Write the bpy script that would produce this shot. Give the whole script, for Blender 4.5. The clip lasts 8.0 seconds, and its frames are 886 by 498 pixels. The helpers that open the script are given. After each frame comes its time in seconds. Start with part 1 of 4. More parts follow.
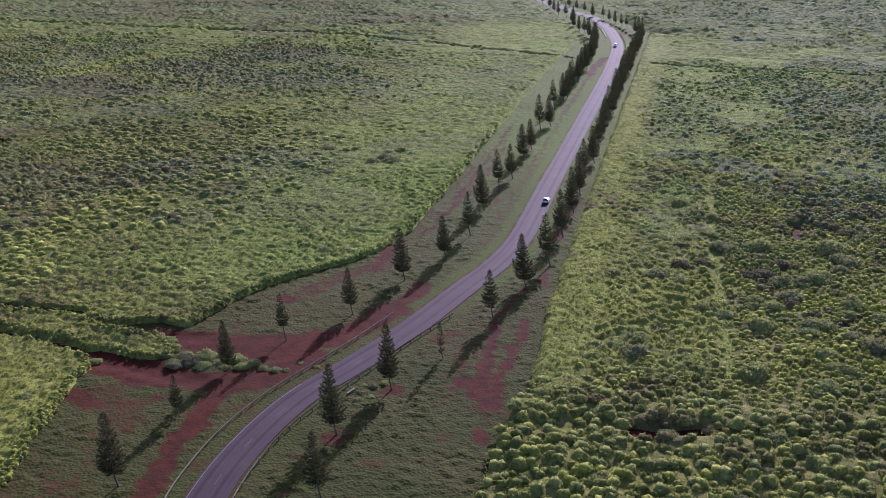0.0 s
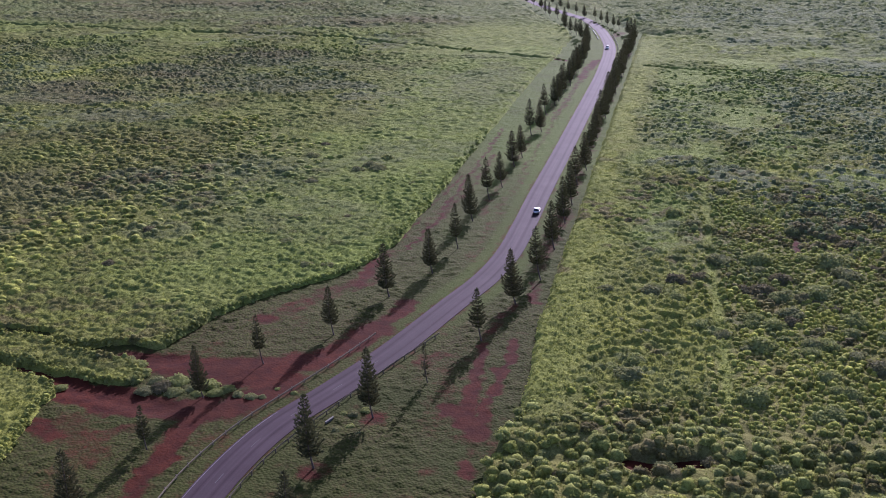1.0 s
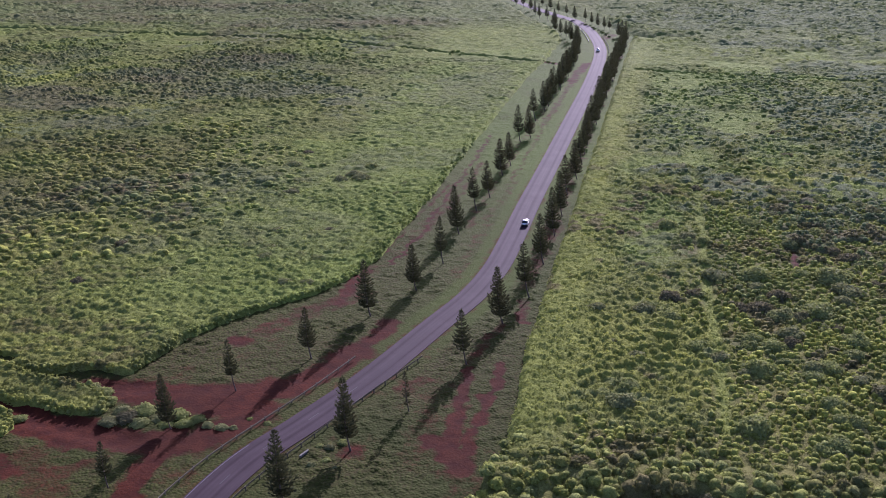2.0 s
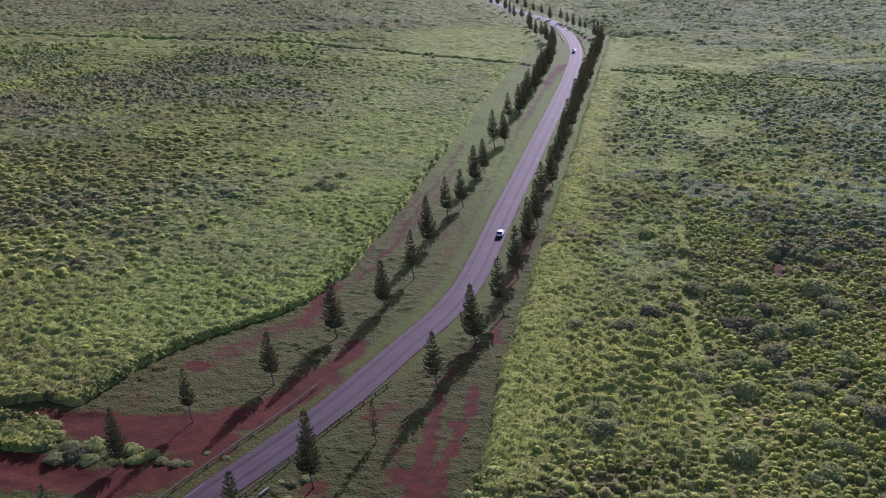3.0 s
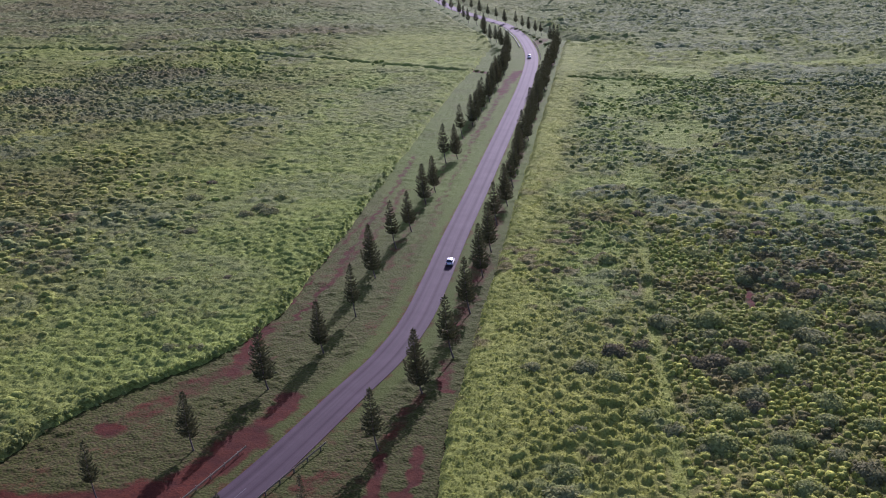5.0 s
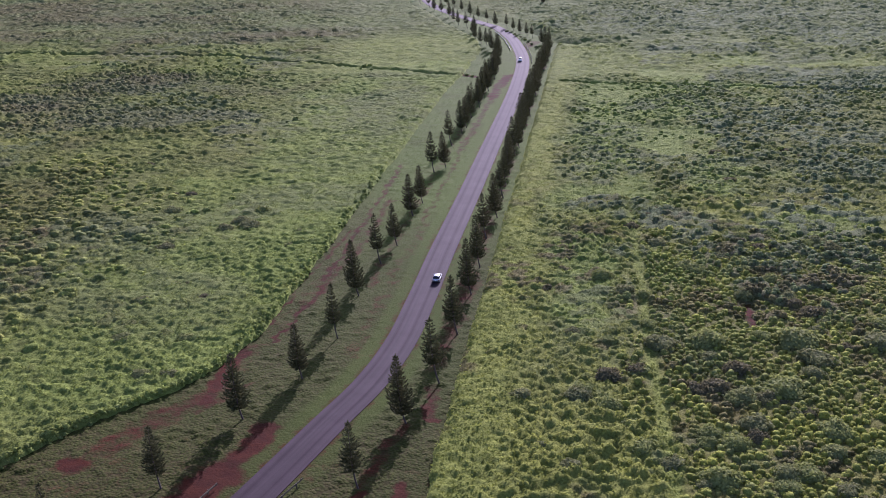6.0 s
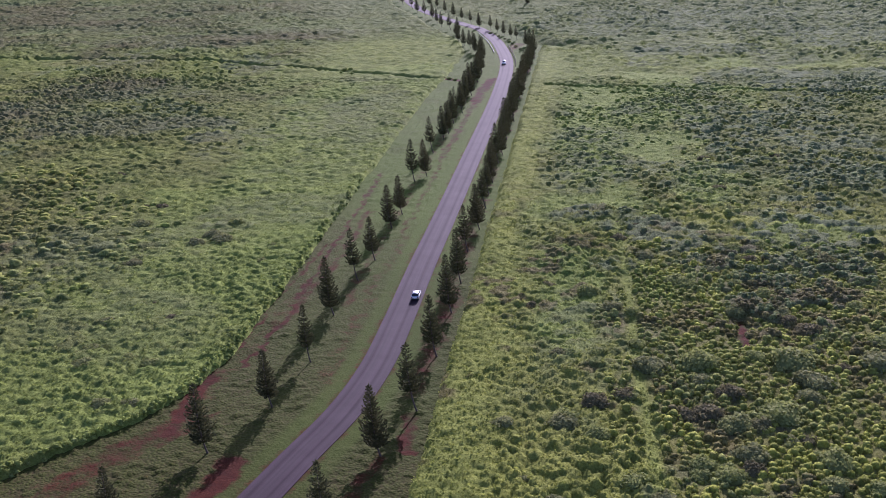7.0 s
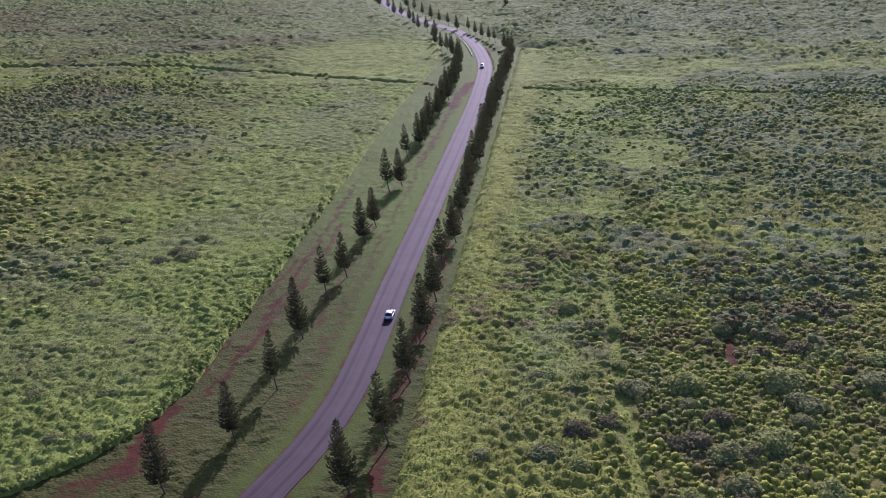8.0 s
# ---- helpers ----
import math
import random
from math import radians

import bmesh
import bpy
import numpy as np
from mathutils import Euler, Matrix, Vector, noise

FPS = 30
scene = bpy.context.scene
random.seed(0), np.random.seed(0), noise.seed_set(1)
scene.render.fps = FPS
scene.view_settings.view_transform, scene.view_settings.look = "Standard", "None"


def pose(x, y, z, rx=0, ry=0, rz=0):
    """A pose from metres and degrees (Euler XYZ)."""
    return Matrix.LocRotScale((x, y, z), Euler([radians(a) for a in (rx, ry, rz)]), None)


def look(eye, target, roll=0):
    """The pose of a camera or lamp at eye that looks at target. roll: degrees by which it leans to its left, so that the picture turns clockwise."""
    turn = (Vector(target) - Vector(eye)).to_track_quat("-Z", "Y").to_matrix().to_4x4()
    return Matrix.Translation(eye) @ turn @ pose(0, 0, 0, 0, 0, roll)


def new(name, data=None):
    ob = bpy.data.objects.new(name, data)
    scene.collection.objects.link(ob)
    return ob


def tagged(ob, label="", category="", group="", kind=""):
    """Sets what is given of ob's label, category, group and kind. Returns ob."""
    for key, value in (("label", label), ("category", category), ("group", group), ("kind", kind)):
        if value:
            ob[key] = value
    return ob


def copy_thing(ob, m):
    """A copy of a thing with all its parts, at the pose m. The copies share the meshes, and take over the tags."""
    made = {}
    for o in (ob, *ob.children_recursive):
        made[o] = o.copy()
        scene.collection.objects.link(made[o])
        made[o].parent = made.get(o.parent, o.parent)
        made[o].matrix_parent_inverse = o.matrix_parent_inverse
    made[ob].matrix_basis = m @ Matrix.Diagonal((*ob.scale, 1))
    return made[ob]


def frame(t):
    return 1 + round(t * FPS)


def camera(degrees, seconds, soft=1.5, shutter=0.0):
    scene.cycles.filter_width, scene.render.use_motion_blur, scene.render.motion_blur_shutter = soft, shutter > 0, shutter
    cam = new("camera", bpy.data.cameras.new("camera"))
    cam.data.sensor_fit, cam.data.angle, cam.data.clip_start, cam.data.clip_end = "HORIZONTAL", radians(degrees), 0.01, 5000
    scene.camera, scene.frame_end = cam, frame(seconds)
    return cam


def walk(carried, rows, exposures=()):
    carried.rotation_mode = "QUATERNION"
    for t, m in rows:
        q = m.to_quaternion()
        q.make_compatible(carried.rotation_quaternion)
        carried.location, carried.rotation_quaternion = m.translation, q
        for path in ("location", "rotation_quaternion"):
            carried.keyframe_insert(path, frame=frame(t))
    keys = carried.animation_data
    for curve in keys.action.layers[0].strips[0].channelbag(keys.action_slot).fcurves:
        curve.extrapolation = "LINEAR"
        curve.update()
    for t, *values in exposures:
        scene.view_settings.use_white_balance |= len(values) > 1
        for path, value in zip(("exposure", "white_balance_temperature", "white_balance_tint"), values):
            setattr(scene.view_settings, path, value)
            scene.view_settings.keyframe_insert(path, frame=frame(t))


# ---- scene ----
cam = camera(45.5, 8.0, 0.95)
PATH = [
    (0, (2.085, -4.113, 91.326), (1.645, -2.278, 90.662), -0.3),
    (0.5, (1.529, 1.606, 91.222), (1.093, 3.442, 90.558), -0.3),
    (1, (1.132, 7.276, 91.123), (0.705, 9.113, 90.459), -0.4),
    (1.5, (0.714, 13.067, 91.104), (0.294, 14.906, 90.44), -0.4),
    (3, (-0.244, 30.461, 90.83), (-0.617, 32.309, 90.164), -0.7),
    (3.5, (-0.265, 36.17, 90.721), (-0.607, 38.024, 90.055), -0.9),
    (4, (-0.227, 42.04, 90.547), (-0.555, 43.897, 89.881), -1.0),
    (4.5, (-0.164, 47.762, 90.481), (-0.48, 49.621, 89.815), -1.1),
    (6, (-0.313, 64.971, 90.172), (-0.606, 66.834, 89.507), -1.4),
    (6.5, (-0.275, 70.779, 90.019), (-0.564, 72.643, 89.353), -1.4),
    (7, (-0.001, 76.467, 89.98), (-0.271, 78.333, 89.314), -1.6),
    (7.5, (0.104, 82.243, 89.844), (-0.147, 84.112, 89.177), -1.7),
    (8, (0.581, 87.619, 89.893), (0.342, 89.49, 89.226), -2.0),
]
walk(cam, [(t, look(e, g, r)) for t, e, g, r in PATH], [(0, 0.55, 5370, 42), (8, 0.55, 5370, 42)])

# ---- light ----
SUN_ELEVATION, SUN_AZIMUTH = radians(22), radians(4.7)
world = bpy.data.worlds.new("sky")
scene.world = world
world.use_nodes = True
sky = world.node_tree.nodes.new("ShaderNodeTexSky")
sky.sky_type, sky.sun_disc = "NISHITA", False
sky.sun_elevation, sky.sun_rotation = SUN_ELEVATION, SUN_AZIMUTH
sky.air_density, sky.dust_density, sky.altitude = 1.0, 2.0, 400
background = world.node_tree.nodes["Background"]
background.inputs["Strength"].default_value = 0.115
world.node_tree.links.new(sky.outputs["Color"], background.inputs["Color"])
sun = new("sun", bpy.data.lights.new("sun", "SUN"))
sun.data.energy, sun.data.angle, sun.data.color = 5.0, radians(0.6), (1.0, 0.93, 0.82)
sun.matrix_world = look((-300 + 900 * math.sin(SUN_AZIMUTH), 900 * math.cos(SUN_AZIMUTH), 900 * math.tan(SUN_ELEVATION)), (-300, 0, 0))


# ---- materials ----
def material(name, rough=0.8, metal=0.0, spec=0.5):
    m = bpy.data.materials.new(name)
    m.use_nodes = True
    b = m.node_tree.nodes["Principled BSDF"]
    b.inputs["Roughness"].default_value, b.inputs["Metallic"].default_value = rough, metal
    b.inputs["Specular IOR Level"].default_value = spec
    return m, m.node_tree, b


def noise_node(tree, scale, detail=4.0, rough=0.55):
    n = tree.nodes.new("ShaderNodeTexNoise")
    n.inputs["Scale"].default_value, n.inputs["Detail"].default_value, n.inputs["Roughness"].default_value = scale, detail, rough
    geo = tree.nodes.new("ShaderNodeNewGeometry")
    tree.links.new(geo.outputs["Position"], n.inputs["Vector"])
    return n


def ramp(tree, socket, stops):
    r = tree.nodes.new("ShaderNodeValToRGB")
    ends = (stops[0], stops[-1])
    for e, (p, c) in zip(r.color_ramp.elements, ends):
        e.position, e.color = p, (*c, 1)
    for p, c in stops[1:-1]:
        r.color_ramp.elements.new(p).color = (*c, 1)
    tree.links.new(socket, r.inputs["Fac"])
    return r.outputs["Color"]


def grey(v):
    return (v, v, v)


def mix(tree, fac, a, b, mode="MIX"):
    n = tree.nodes.new("ShaderNodeMix")
    n.data_type, n.blend_type = "RGBA", mode
    for key, v in (("Factor", fac), ("A", a), ("B", b)):
        sock = [s for s in n.inputs if s.name == key and (key == "Factor" or s.type == "RGBA")][0]
        if isinstance(v, (int, float)):
            sock.default_value = v
        elif isinstance(v, tuple):
            sock.default_value = (*v, 1)
        else:
            tree.links.new(v, sock)
    return [s for s in n.outputs if s.type == "RGBA"][0]


def attribute(tree, name):
    n = tree.nodes.new("ShaderNodeAttribute")
    n.attribute_name = name
    return n.outputs["Fac"]


def bump(tree, bsdf, socket, strength, distance):
    n = tree.nodes.new("ShaderNodeBump")
    n.inputs["Strength"].default_value, n.inputs["Distance"].default_value = strength, distance
    tree.links.new(socket, n.inputs["Height"])
    tree.links.new(n.outputs["Normal"], bsdf.inputs["Normal"])


def ground_material():
    """Short rough grass with bare red earth where the attribute says so."""
    m, t, b = material("verge_grass_and_red_earth", 0.95, spec=0.08)
    fine, mid, wide = noise_node(t, 2.2, 6, 0.7), noise_node(t, 0.35, 5), noise_node(t, 0.05, 3)
    grass = ramp(t, fine.outputs["Fac"], [(0.3, (0.023, 0.025, 0.006)), (0.5, (0.051, 0.056, 0.010)), (0.72, (0.102, 0.106, 0.020))])
    straw = ramp(t, fine.outputs["Fac"], [(0.3, (0.080, 0.050, 0.027)), (0.7, (0.165, 0.110, 0.058))])
    grass = mix(t, ramp(t, mid.outputs["Fac"], [(0.50, grey(0)), (0.72, grey(0.34))]), grass, straw)
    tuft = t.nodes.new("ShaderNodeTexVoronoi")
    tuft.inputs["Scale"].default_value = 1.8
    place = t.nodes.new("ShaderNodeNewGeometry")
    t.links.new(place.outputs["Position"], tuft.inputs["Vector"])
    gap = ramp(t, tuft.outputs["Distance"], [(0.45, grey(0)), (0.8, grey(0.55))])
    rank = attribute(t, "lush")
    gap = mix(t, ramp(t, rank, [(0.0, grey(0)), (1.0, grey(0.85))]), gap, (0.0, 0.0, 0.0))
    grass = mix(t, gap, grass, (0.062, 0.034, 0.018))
    lush = mix(t, 0.75, grass, (0.096, 0.142, 0.020))
    # deeper, darker green that the verge takes on towards the south
    dark_verge = mix(t, ramp(t, wide.outputs["Fac"], [(0.35, grey(0.35)), (0.6, grey(0.8))]), grass, (0.034, 0.045, 0.007))
    grass = mix(t, attribute(t, "lush"), grass, lush)
    grass = mix(t, attribute(t, "dark_verge"), grass, dark_verge)
    dirt = ramp(t, fine.outputs["Fac"], [(0.25, (0.038, 0.010, 0.005)), (0.55, (0.080, 0.018, 0.007)), (0.8, (0.130, 0.034, 0.014))])
    dirt = mix(t, ramp(t, wide.outputs["Fac"], [(0.35, grey(0)), (0.6, grey(0.6))]), dirt, (0.056, 0.019, 0.009))
    dirt = mix(t, ramp(t, mid.outputs["Fac"], [(0.35, grey(0.75)), (0.6, grey(0))]), dirt, (0.034, 0.008, 0.005))
    edge = t.nodes.new("ShaderNodeMath")
    edge.operation = "ADD"
    breakup = ramp(t, mix(t, 0.45, mid.outputs["Fac"], fine.outputs["Fac"]), [(0.32, grey(0)), (0.68, grey(0.62))])
    t.links.new(attribute(t, "bare"), edge.inputs[0])
    t.links.new(breakup, edge.inputs[1])
    mask = ramp(t, edge.outputs[0], [(0.58, grey(0)), (0.98, grey(1))])
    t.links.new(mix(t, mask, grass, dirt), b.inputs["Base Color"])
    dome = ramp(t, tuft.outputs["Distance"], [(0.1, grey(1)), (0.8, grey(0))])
    relief = mix(t, ramp(t, rank, [(0.0, grey(0.4)), (1.0, grey(0.85))]), dome, fine.outputs["Fac"])
    relief = mix(t, ramp(t, mask, [(0.0, grey(0)), (1.0, grey(0.75))]), relief, mix(t, 0.6, fine.outputs["Fac"], mid.outputs["Fac"]))
    bump(t, b, relief, 0.9, 0.2)
    return m


def let_through(t, b, colour, share):
    """Leaves that let part of the light through."""
    out = [n for n in t.nodes if n.type == "OUTPUT_MATERIAL"][0]
    glow, blend = t.nodes.new("ShaderNodeBsdfTranslucent"), t.nodes.new("ShaderNodeMixShader")
    t.links.new(colour, glow.inputs["Color"])
    blend.inputs["Fac"].default_value = share
    t.links.new(b.outputs[0], blend.inputs[1])
    t.links.new(glow.outputs[0], blend.inputs[2])
    t.links.new(blend.outputs[0], out.inputs["Surface"])


def foliage_material(name, through_light, gain=1.0):
    """Field scrub: greens, straw and grey bushes by attribute, with two scales of leaf grain."""
    m, t, b = material(name, 0.9, spec=0.05)
    leaf, clump, patch = noise_node(t, 2.6, 5, 0.75), noise_node(t, 0.28, 4, 0.6), noise_node(t, 0.022, 4, 0.6)
    green = ramp(t, clump.outputs["Fac"], [(0.3, (0.095, 0.110, 0.027)), (0.5, (0.159, 0.172, 0.042)), (0.72, (0.220, 0.230, 0.055))])
    olive = ramp(t, clump.outputs["Fac"], [(0.3, (0.083, 0.097, 0.027)), (0.7, (0.152, 0.172, 0.049))])
    green = mix(t, ramp(t, patch.outputs["Fac"], [(0.42, grey(0)), (0.62, grey(0.8))]), green, olive)
    straw = ramp(t, clump.outputs["Fac"], [(0.3, (0.176, 0.194, 0.036)), (0.7, (0.276, 0.290, 0.060))])
    green = mix(t, attribute(t, "dry"), green, straw)
    green = mix(t, attribute(t, "fresh"), green, ramp(t, clump.outputs["Fac"], [(0.3, (0.136, 0.178, 0.038)), (0.7, (0.230, 0.278, 0.060))]))
    green = mix(t, attribute(t, "scrub"), green, ramp(t, leaf.outputs["Fac"], [(0.3, (0.086, 0.110, 0.047)), (0.7, (0.188, 0.218, 0.092))]))
    green = mix(t, attribute(t, "brown"), green, ramp(t, leaf.outputs["Fac"], [(0.3, (0.085, 0.066, 0.03)), (0.7, (0.16, 0.13, 0.06))]))
    grain = ramp(t, leaf.outputs["Fac"], [(0.28, grey(0.5 * gain)), (0.5, grey(1.0 * gain)), (0.75, grey(1.4 * gain))])
    colour = mix(t, 1.0, green, grain, "MULTIPLY")
    colour = mix(t, 1.0, colour, ramp(t, attribute(t, "tone"), [(0.0, grey(0.62)), (0.5, grey(1.0)), (1.0, (1.35, 1.32, 1.15))]), "MULTIPLY")
    t.links.new(colour, b.inputs["Base Color"])
    bump(t, b, leaf.outputs["Fac"], 1.0, 0.35)
    let_through(t, b, mix(t, 0.3, colour, (0.21, 0.25, 0.06)), through_light)
    return m


def asphalt_material():
    m, t, b = material("worn_asphalt", 0.85, spec=0.1)
    uv = t.nodes.new("ShaderNodeUVMap")
    uv.uv_map = "UVMap"
    split = t.nodes.new("ShaderNodeSeparateXYZ")
    t.links.new(uv.outputs["UV"], split.inputs[0])
    streak = t.nodes.new("ShaderNodeTexNoise")
    streak.inputs["Scale"].default_value, streak.inputs["Detail"].default_value = 1.0, 4.0
    stretch = t.nodes.new("ShaderNodeVectorMath")
    stretch.operation = "MULTIPLY"
    stretch.inputs[1].default_value = (9.0, 0.02, 1.0)
    t.links.new(uv.outputs["UV"], stretch.inputs[0])
    t.links.new(stretch.outputs[0], streak.inputs["Vector"])
    tracks = ramp(t, split.outputs["X"], [(0.0, grey(1.25)), (0.05, grey(1.15)), (0.14, grey(1.0)), (0.23, grey(0.80)), (0.32, grey(1.08)), (0.45, grey(1.0)), (0.58, grey(1.1)), (0.68, grey(0.80)), (0.78, grey(1.05)), (0.95, grey(1.05)), (1.0, grey(1.3))])
    tracks = mix(t, 1.0, tracks, ramp(t, streak.outputs["Fac"], [(0.3, grey(0.78)), (0.7, grey(1.2))]), "MULTIPLY")
    grain, worn = noise_node(t, 9, 4, 0.7), noise_node(t, 0.12, 4)
    stone = ramp(t, grain.outputs["Fac"], [(0.3, (0.0225, 0.0104, 0.0158)), (0.7, (0.0372, 0.0194, 0.0270))])
    stone = mix(t, ramp(t, worn.outputs["Fac"], [(0.4, grey(0)), (0.7, grey(0.5))]), stone, (0.049, 0.030, 0.038))
    t.links.new(mix(t, 1.0, stone, tracks, "MULTIPLY"), b.inputs["Base Color"])
    shine = ramp(t, split.outputs["X"], [(0.0, grey(0.2)), (0.14, grey(0.24)), (0.23, grey(0.14)), (0.32, grey(0.24)), (0.58, grey(0.24)), (0.68, grey(0.14)), (0.78, grey(0.24)), (1.0, grey(0.2))])
    t.links.new(shine, b.inputs["Specular IOR Level"])
    bump(t, b, grain.outputs["Fac"], 0.4, 0.02)
    return m


def grained(name, dark, light, scale, rough, metal=0.0, depth=0.02, detail=5):
    m, t, b = material(name, rough, metal)
    n = noise_node(t, scale, detail, 0.65)
    t.links.new(ramp(t, n.outputs["Fac"], [(0.3, dark), (0.7, light)]), b.inputs["Base Color"])
    if depth:
        bump(t, b, n.outputs["Fac"], 0.6, depth)
    return m


def needle_material():
    m, t, b = material("pine_needles", 0.8, spec=0.08)
    info = t.nodes.new("ShaderNodeObjectInfo")
    n = noise_node(t, 1.1, 5, 0.7)
    c = ramp(t, n.outputs["Fac"], [(0.3, (0.042, 0.048, 0.022)), (0.7, (0.114, 0.114, 0.050))])
    warm = mix(t, 0.5, c, (0.11, 0.092, 0.046))
    f = ramp(t, info.outputs["Random"], [(0.4, grey(0)), (1.0, grey(0.7))])
    c = mix(t, f, c, warm)
    t.links.new(c, b.inputs["Base Color"])
    let_through(t, b, c, 0.22)
    return m


GROUND, FOLIAGE, LEAVES = ground_material(), foliage_material("field_scrub", 0.16, 1.38), foliage_material("scrub_leaves", 0.5, 1.32)
ASPHALT, NEEDLES = asphalt_material(), needle_material()
BARK = grained("pine_bark", (0.05, 0.035, 0.028), (0.14, 0.10, 0.075), 6, 0.9)
RAIL_STEEL = grained("weathered_rail", (0.085, 0.066, 0.036), (0.20, 0.165, 0.095), 1.6, 0.85, 0.0, 0.0)
POST_WOOD = grained("weathered_post_wood", (0.07, 0.055, 0.04), (0.18, 0.14, 0.10), 7, 0.9)
LINE_PAINT = grained("worn_white_road_paint", (0.05, 0.038, 0.046), (0.14, 0.12, 0.13), 1.3, 0.8, 0, 0)
DASH_PAINT = grained("faded_dash_paint", (0.034, 0.024, 0.031), (0.072, 0.060, 0.066), 1.3, 0.8, 0, 0)
CONCRETE = grained("pale_concrete", (0.10, 0.095, 0.08), (0.22, 0.20, 0.17), 2.5, 0.9)
PAINT_SILVER = grained("silver_car_paint", (0.55, 0.56, 0.58), (0.62, 0.63, 0.65), 2, 0.25, 0.5, 0)
PAINT_WHITE = grained("white_car_paint", (0.72, 0.72, 0.71), (0.80, 0.80, 0.79), 2, 0.3, 0, 0)
CAR_GLASS = grained("dark_car_glass", (0.012, 0.014, 0.016), (0.02, 0.022, 0.025), 2, 0.08, 0, 0)
RUBBER = grained("tyre_rubber", (0.015, 0.015, 0.015), (0.03, 0.03, 0.03), 9, 0.9, 0, 0)
CHROME = grained("wheel_alloy", (0.45, 0.45, 0.46), (0.6, 0.6, 0.61), 4, 0.3, 0.9, 0)
LAMP_RED = grained("red_lamp_plastic", (0.25, 0.01, 0.01), (0.35, 0.02, 0.02), 4, 0.25, 0, 0)
LAMP_CLEAR = grained("clear_lamp_plastic", (0.6, 0.6, 0.6), (0.75, 0.75, 0.75), 4, 0.15, 0, 0)
BUMPER = grained("dark_bumper_plastic", (0.02, 0.02, 0.022), (0.04, 0.04, 0.042), 6, 0.6, 0, 0)
PLATE = grained("plate_bars", (0.5, 0.5, 0.48), (0.6, 0.6, 0.58), 6, 0.5, 0, 0)


# ---- plan ----
def spline(points, step):
    """Evenly spaced points on a smooth line through the given ones."""
    p = np.array(points, float)
    p = np.vstack([2 * p[0] - p[1], p, 2 * p[-1] - p[-2]])
    out = []
    for a, b, c, d in zip(p, p[1:], p[2:], p[3:]):
        s = np.linspace(0, 1, 40, endpoint=False)[:, None]
        out.append(0.5 * (2 * b + (c - a) * s + (2 * a - 5 * b + 4 * c - d) * s**2 + (3 * b - a - 3 * c + d) * s**3))
    out = np.vstack(out + [p[-2:-1]])
    far = np.r_[0, np.cumsum(np.linalg.norm(np.diff(out, axis=0), axis=1))]
    s = np.linspace(0, far[-1], max(2, int(far[-1] / step) + 1))
    return np.stack([np.interp(s, far, out[:, n]) for n in range(out.shape[1])], 1)


def normals(line):
    """Unit vectors to the right of a line."""
    d = np.gradient(line, axis=0)
    d /= np.linalg.norm(d, axis=1)[:, None]
    return np.stack([d[:, 1], -d[:, 0]], 1)


ROAD_WIDTH = 6.7
ROAD = spline([(150, -420), (95, -270), (35, -130), (-8, -30), (-36, 30), (-54, 73), (-63, 100), (-67.2, 124), (-67.8, 142), (-65.4, 160.5), (-59.7, 177), (-53.4, 196.5), (-46.9, 223.3),
               (-42.6, 241), (-40.3, 260), (-39.9, 284), (-40.0, 316), (-39.6, 358), (-39.3, 416), (-38.9, 502), (-39.4, 548), (-40.7, 590),
               (-43.3, 622), (-48.8, 658), (-55.8, 692), (-67.5, 732), (-81, 757), (-96, 785), (-111.5, 815), (-125, 848), (-137, 884),
               (-144, 916), (-149, 960), (-150, 1040), (-140, 1200)], 1.5)


def lane(offset, y0, y1, line=ROAD):
    """A line beside the road, from y0 to y1."""
    p = line + normals(line) * offset
    return p[(p[:, 1] > y0) & (p[:, 1] < y1)]


def hashed(i, j, k):
    """A fixed random number from 0 to 1 for each cell."""
    h = (i.astype(np.int64) * 73856093) ^ (j.astype(np.int64) * 19349663) ^ (np.int64(k) * 83492791)
    h = (h ^ (h >> 13)) * 1274126177
    return ((h ^ (h >> 16)) & 0xFFFFF) / float(0xFFFFF)


def value(x, y, size, k):
    """Smooth noise from 0 to 1 with cells of that size."""
    u, v = x / size, y / size
    i, j = np.floor(u), np.floor(v)
    f, g = u - i, v - j
    f, g = f * f * (3 - 2 * f), g * g * (3 - 2 * g)
    a, b, c, d = hashed(i, j, k), hashed(i + 1, j, k), hashed(i, j + 1, k), hashed(i + 1, j + 1, k)
    return (a * (1 - f) + b * f) * (1 - g) + (c * (1 - f) + d * f) * g


def fractal(x, y, size, k, octaves=3):
    total, weight = 0, 0
    for n in range(octaves):
        total = total + value(x, y, size / 2**n, k + n) / 1.7**n
        weight += 1 / 1.7**n
    return total / weight


def domes(x, y, cell, k, low=0.45, high=0.85):
    """Rounded clumps, one to a cell: the height of the highest, from 0 to 1, and its own random number."""
    best, mark = np.zeros_like(x), np.zeros_like(x)
    ci, cj = np.floor(x / cell), np.floor(y / cell)
    for di in (-1, 0, 1):
        for dj in (-1, 0, 1):
            i, j = ci + di, cj + dj
            px, py = (i + hashed(i, j, k)) * cell, (j + hashed(i, j, k + 1)) * cell
            r = cell * (low + (high - low) * hashed(i, j, k + 2))
            d = np.hypot(x - px, y - py) / r
            h = np.sqrt(np.clip(1 - d * d, 0, 1)) * (0.55 + 0.45 * hashed(i, j, k + 3))
            mark = np.where(h > best, hashed(i, j, k + 4), mark)
            best = np.maximum(best, h)
    return best, mark


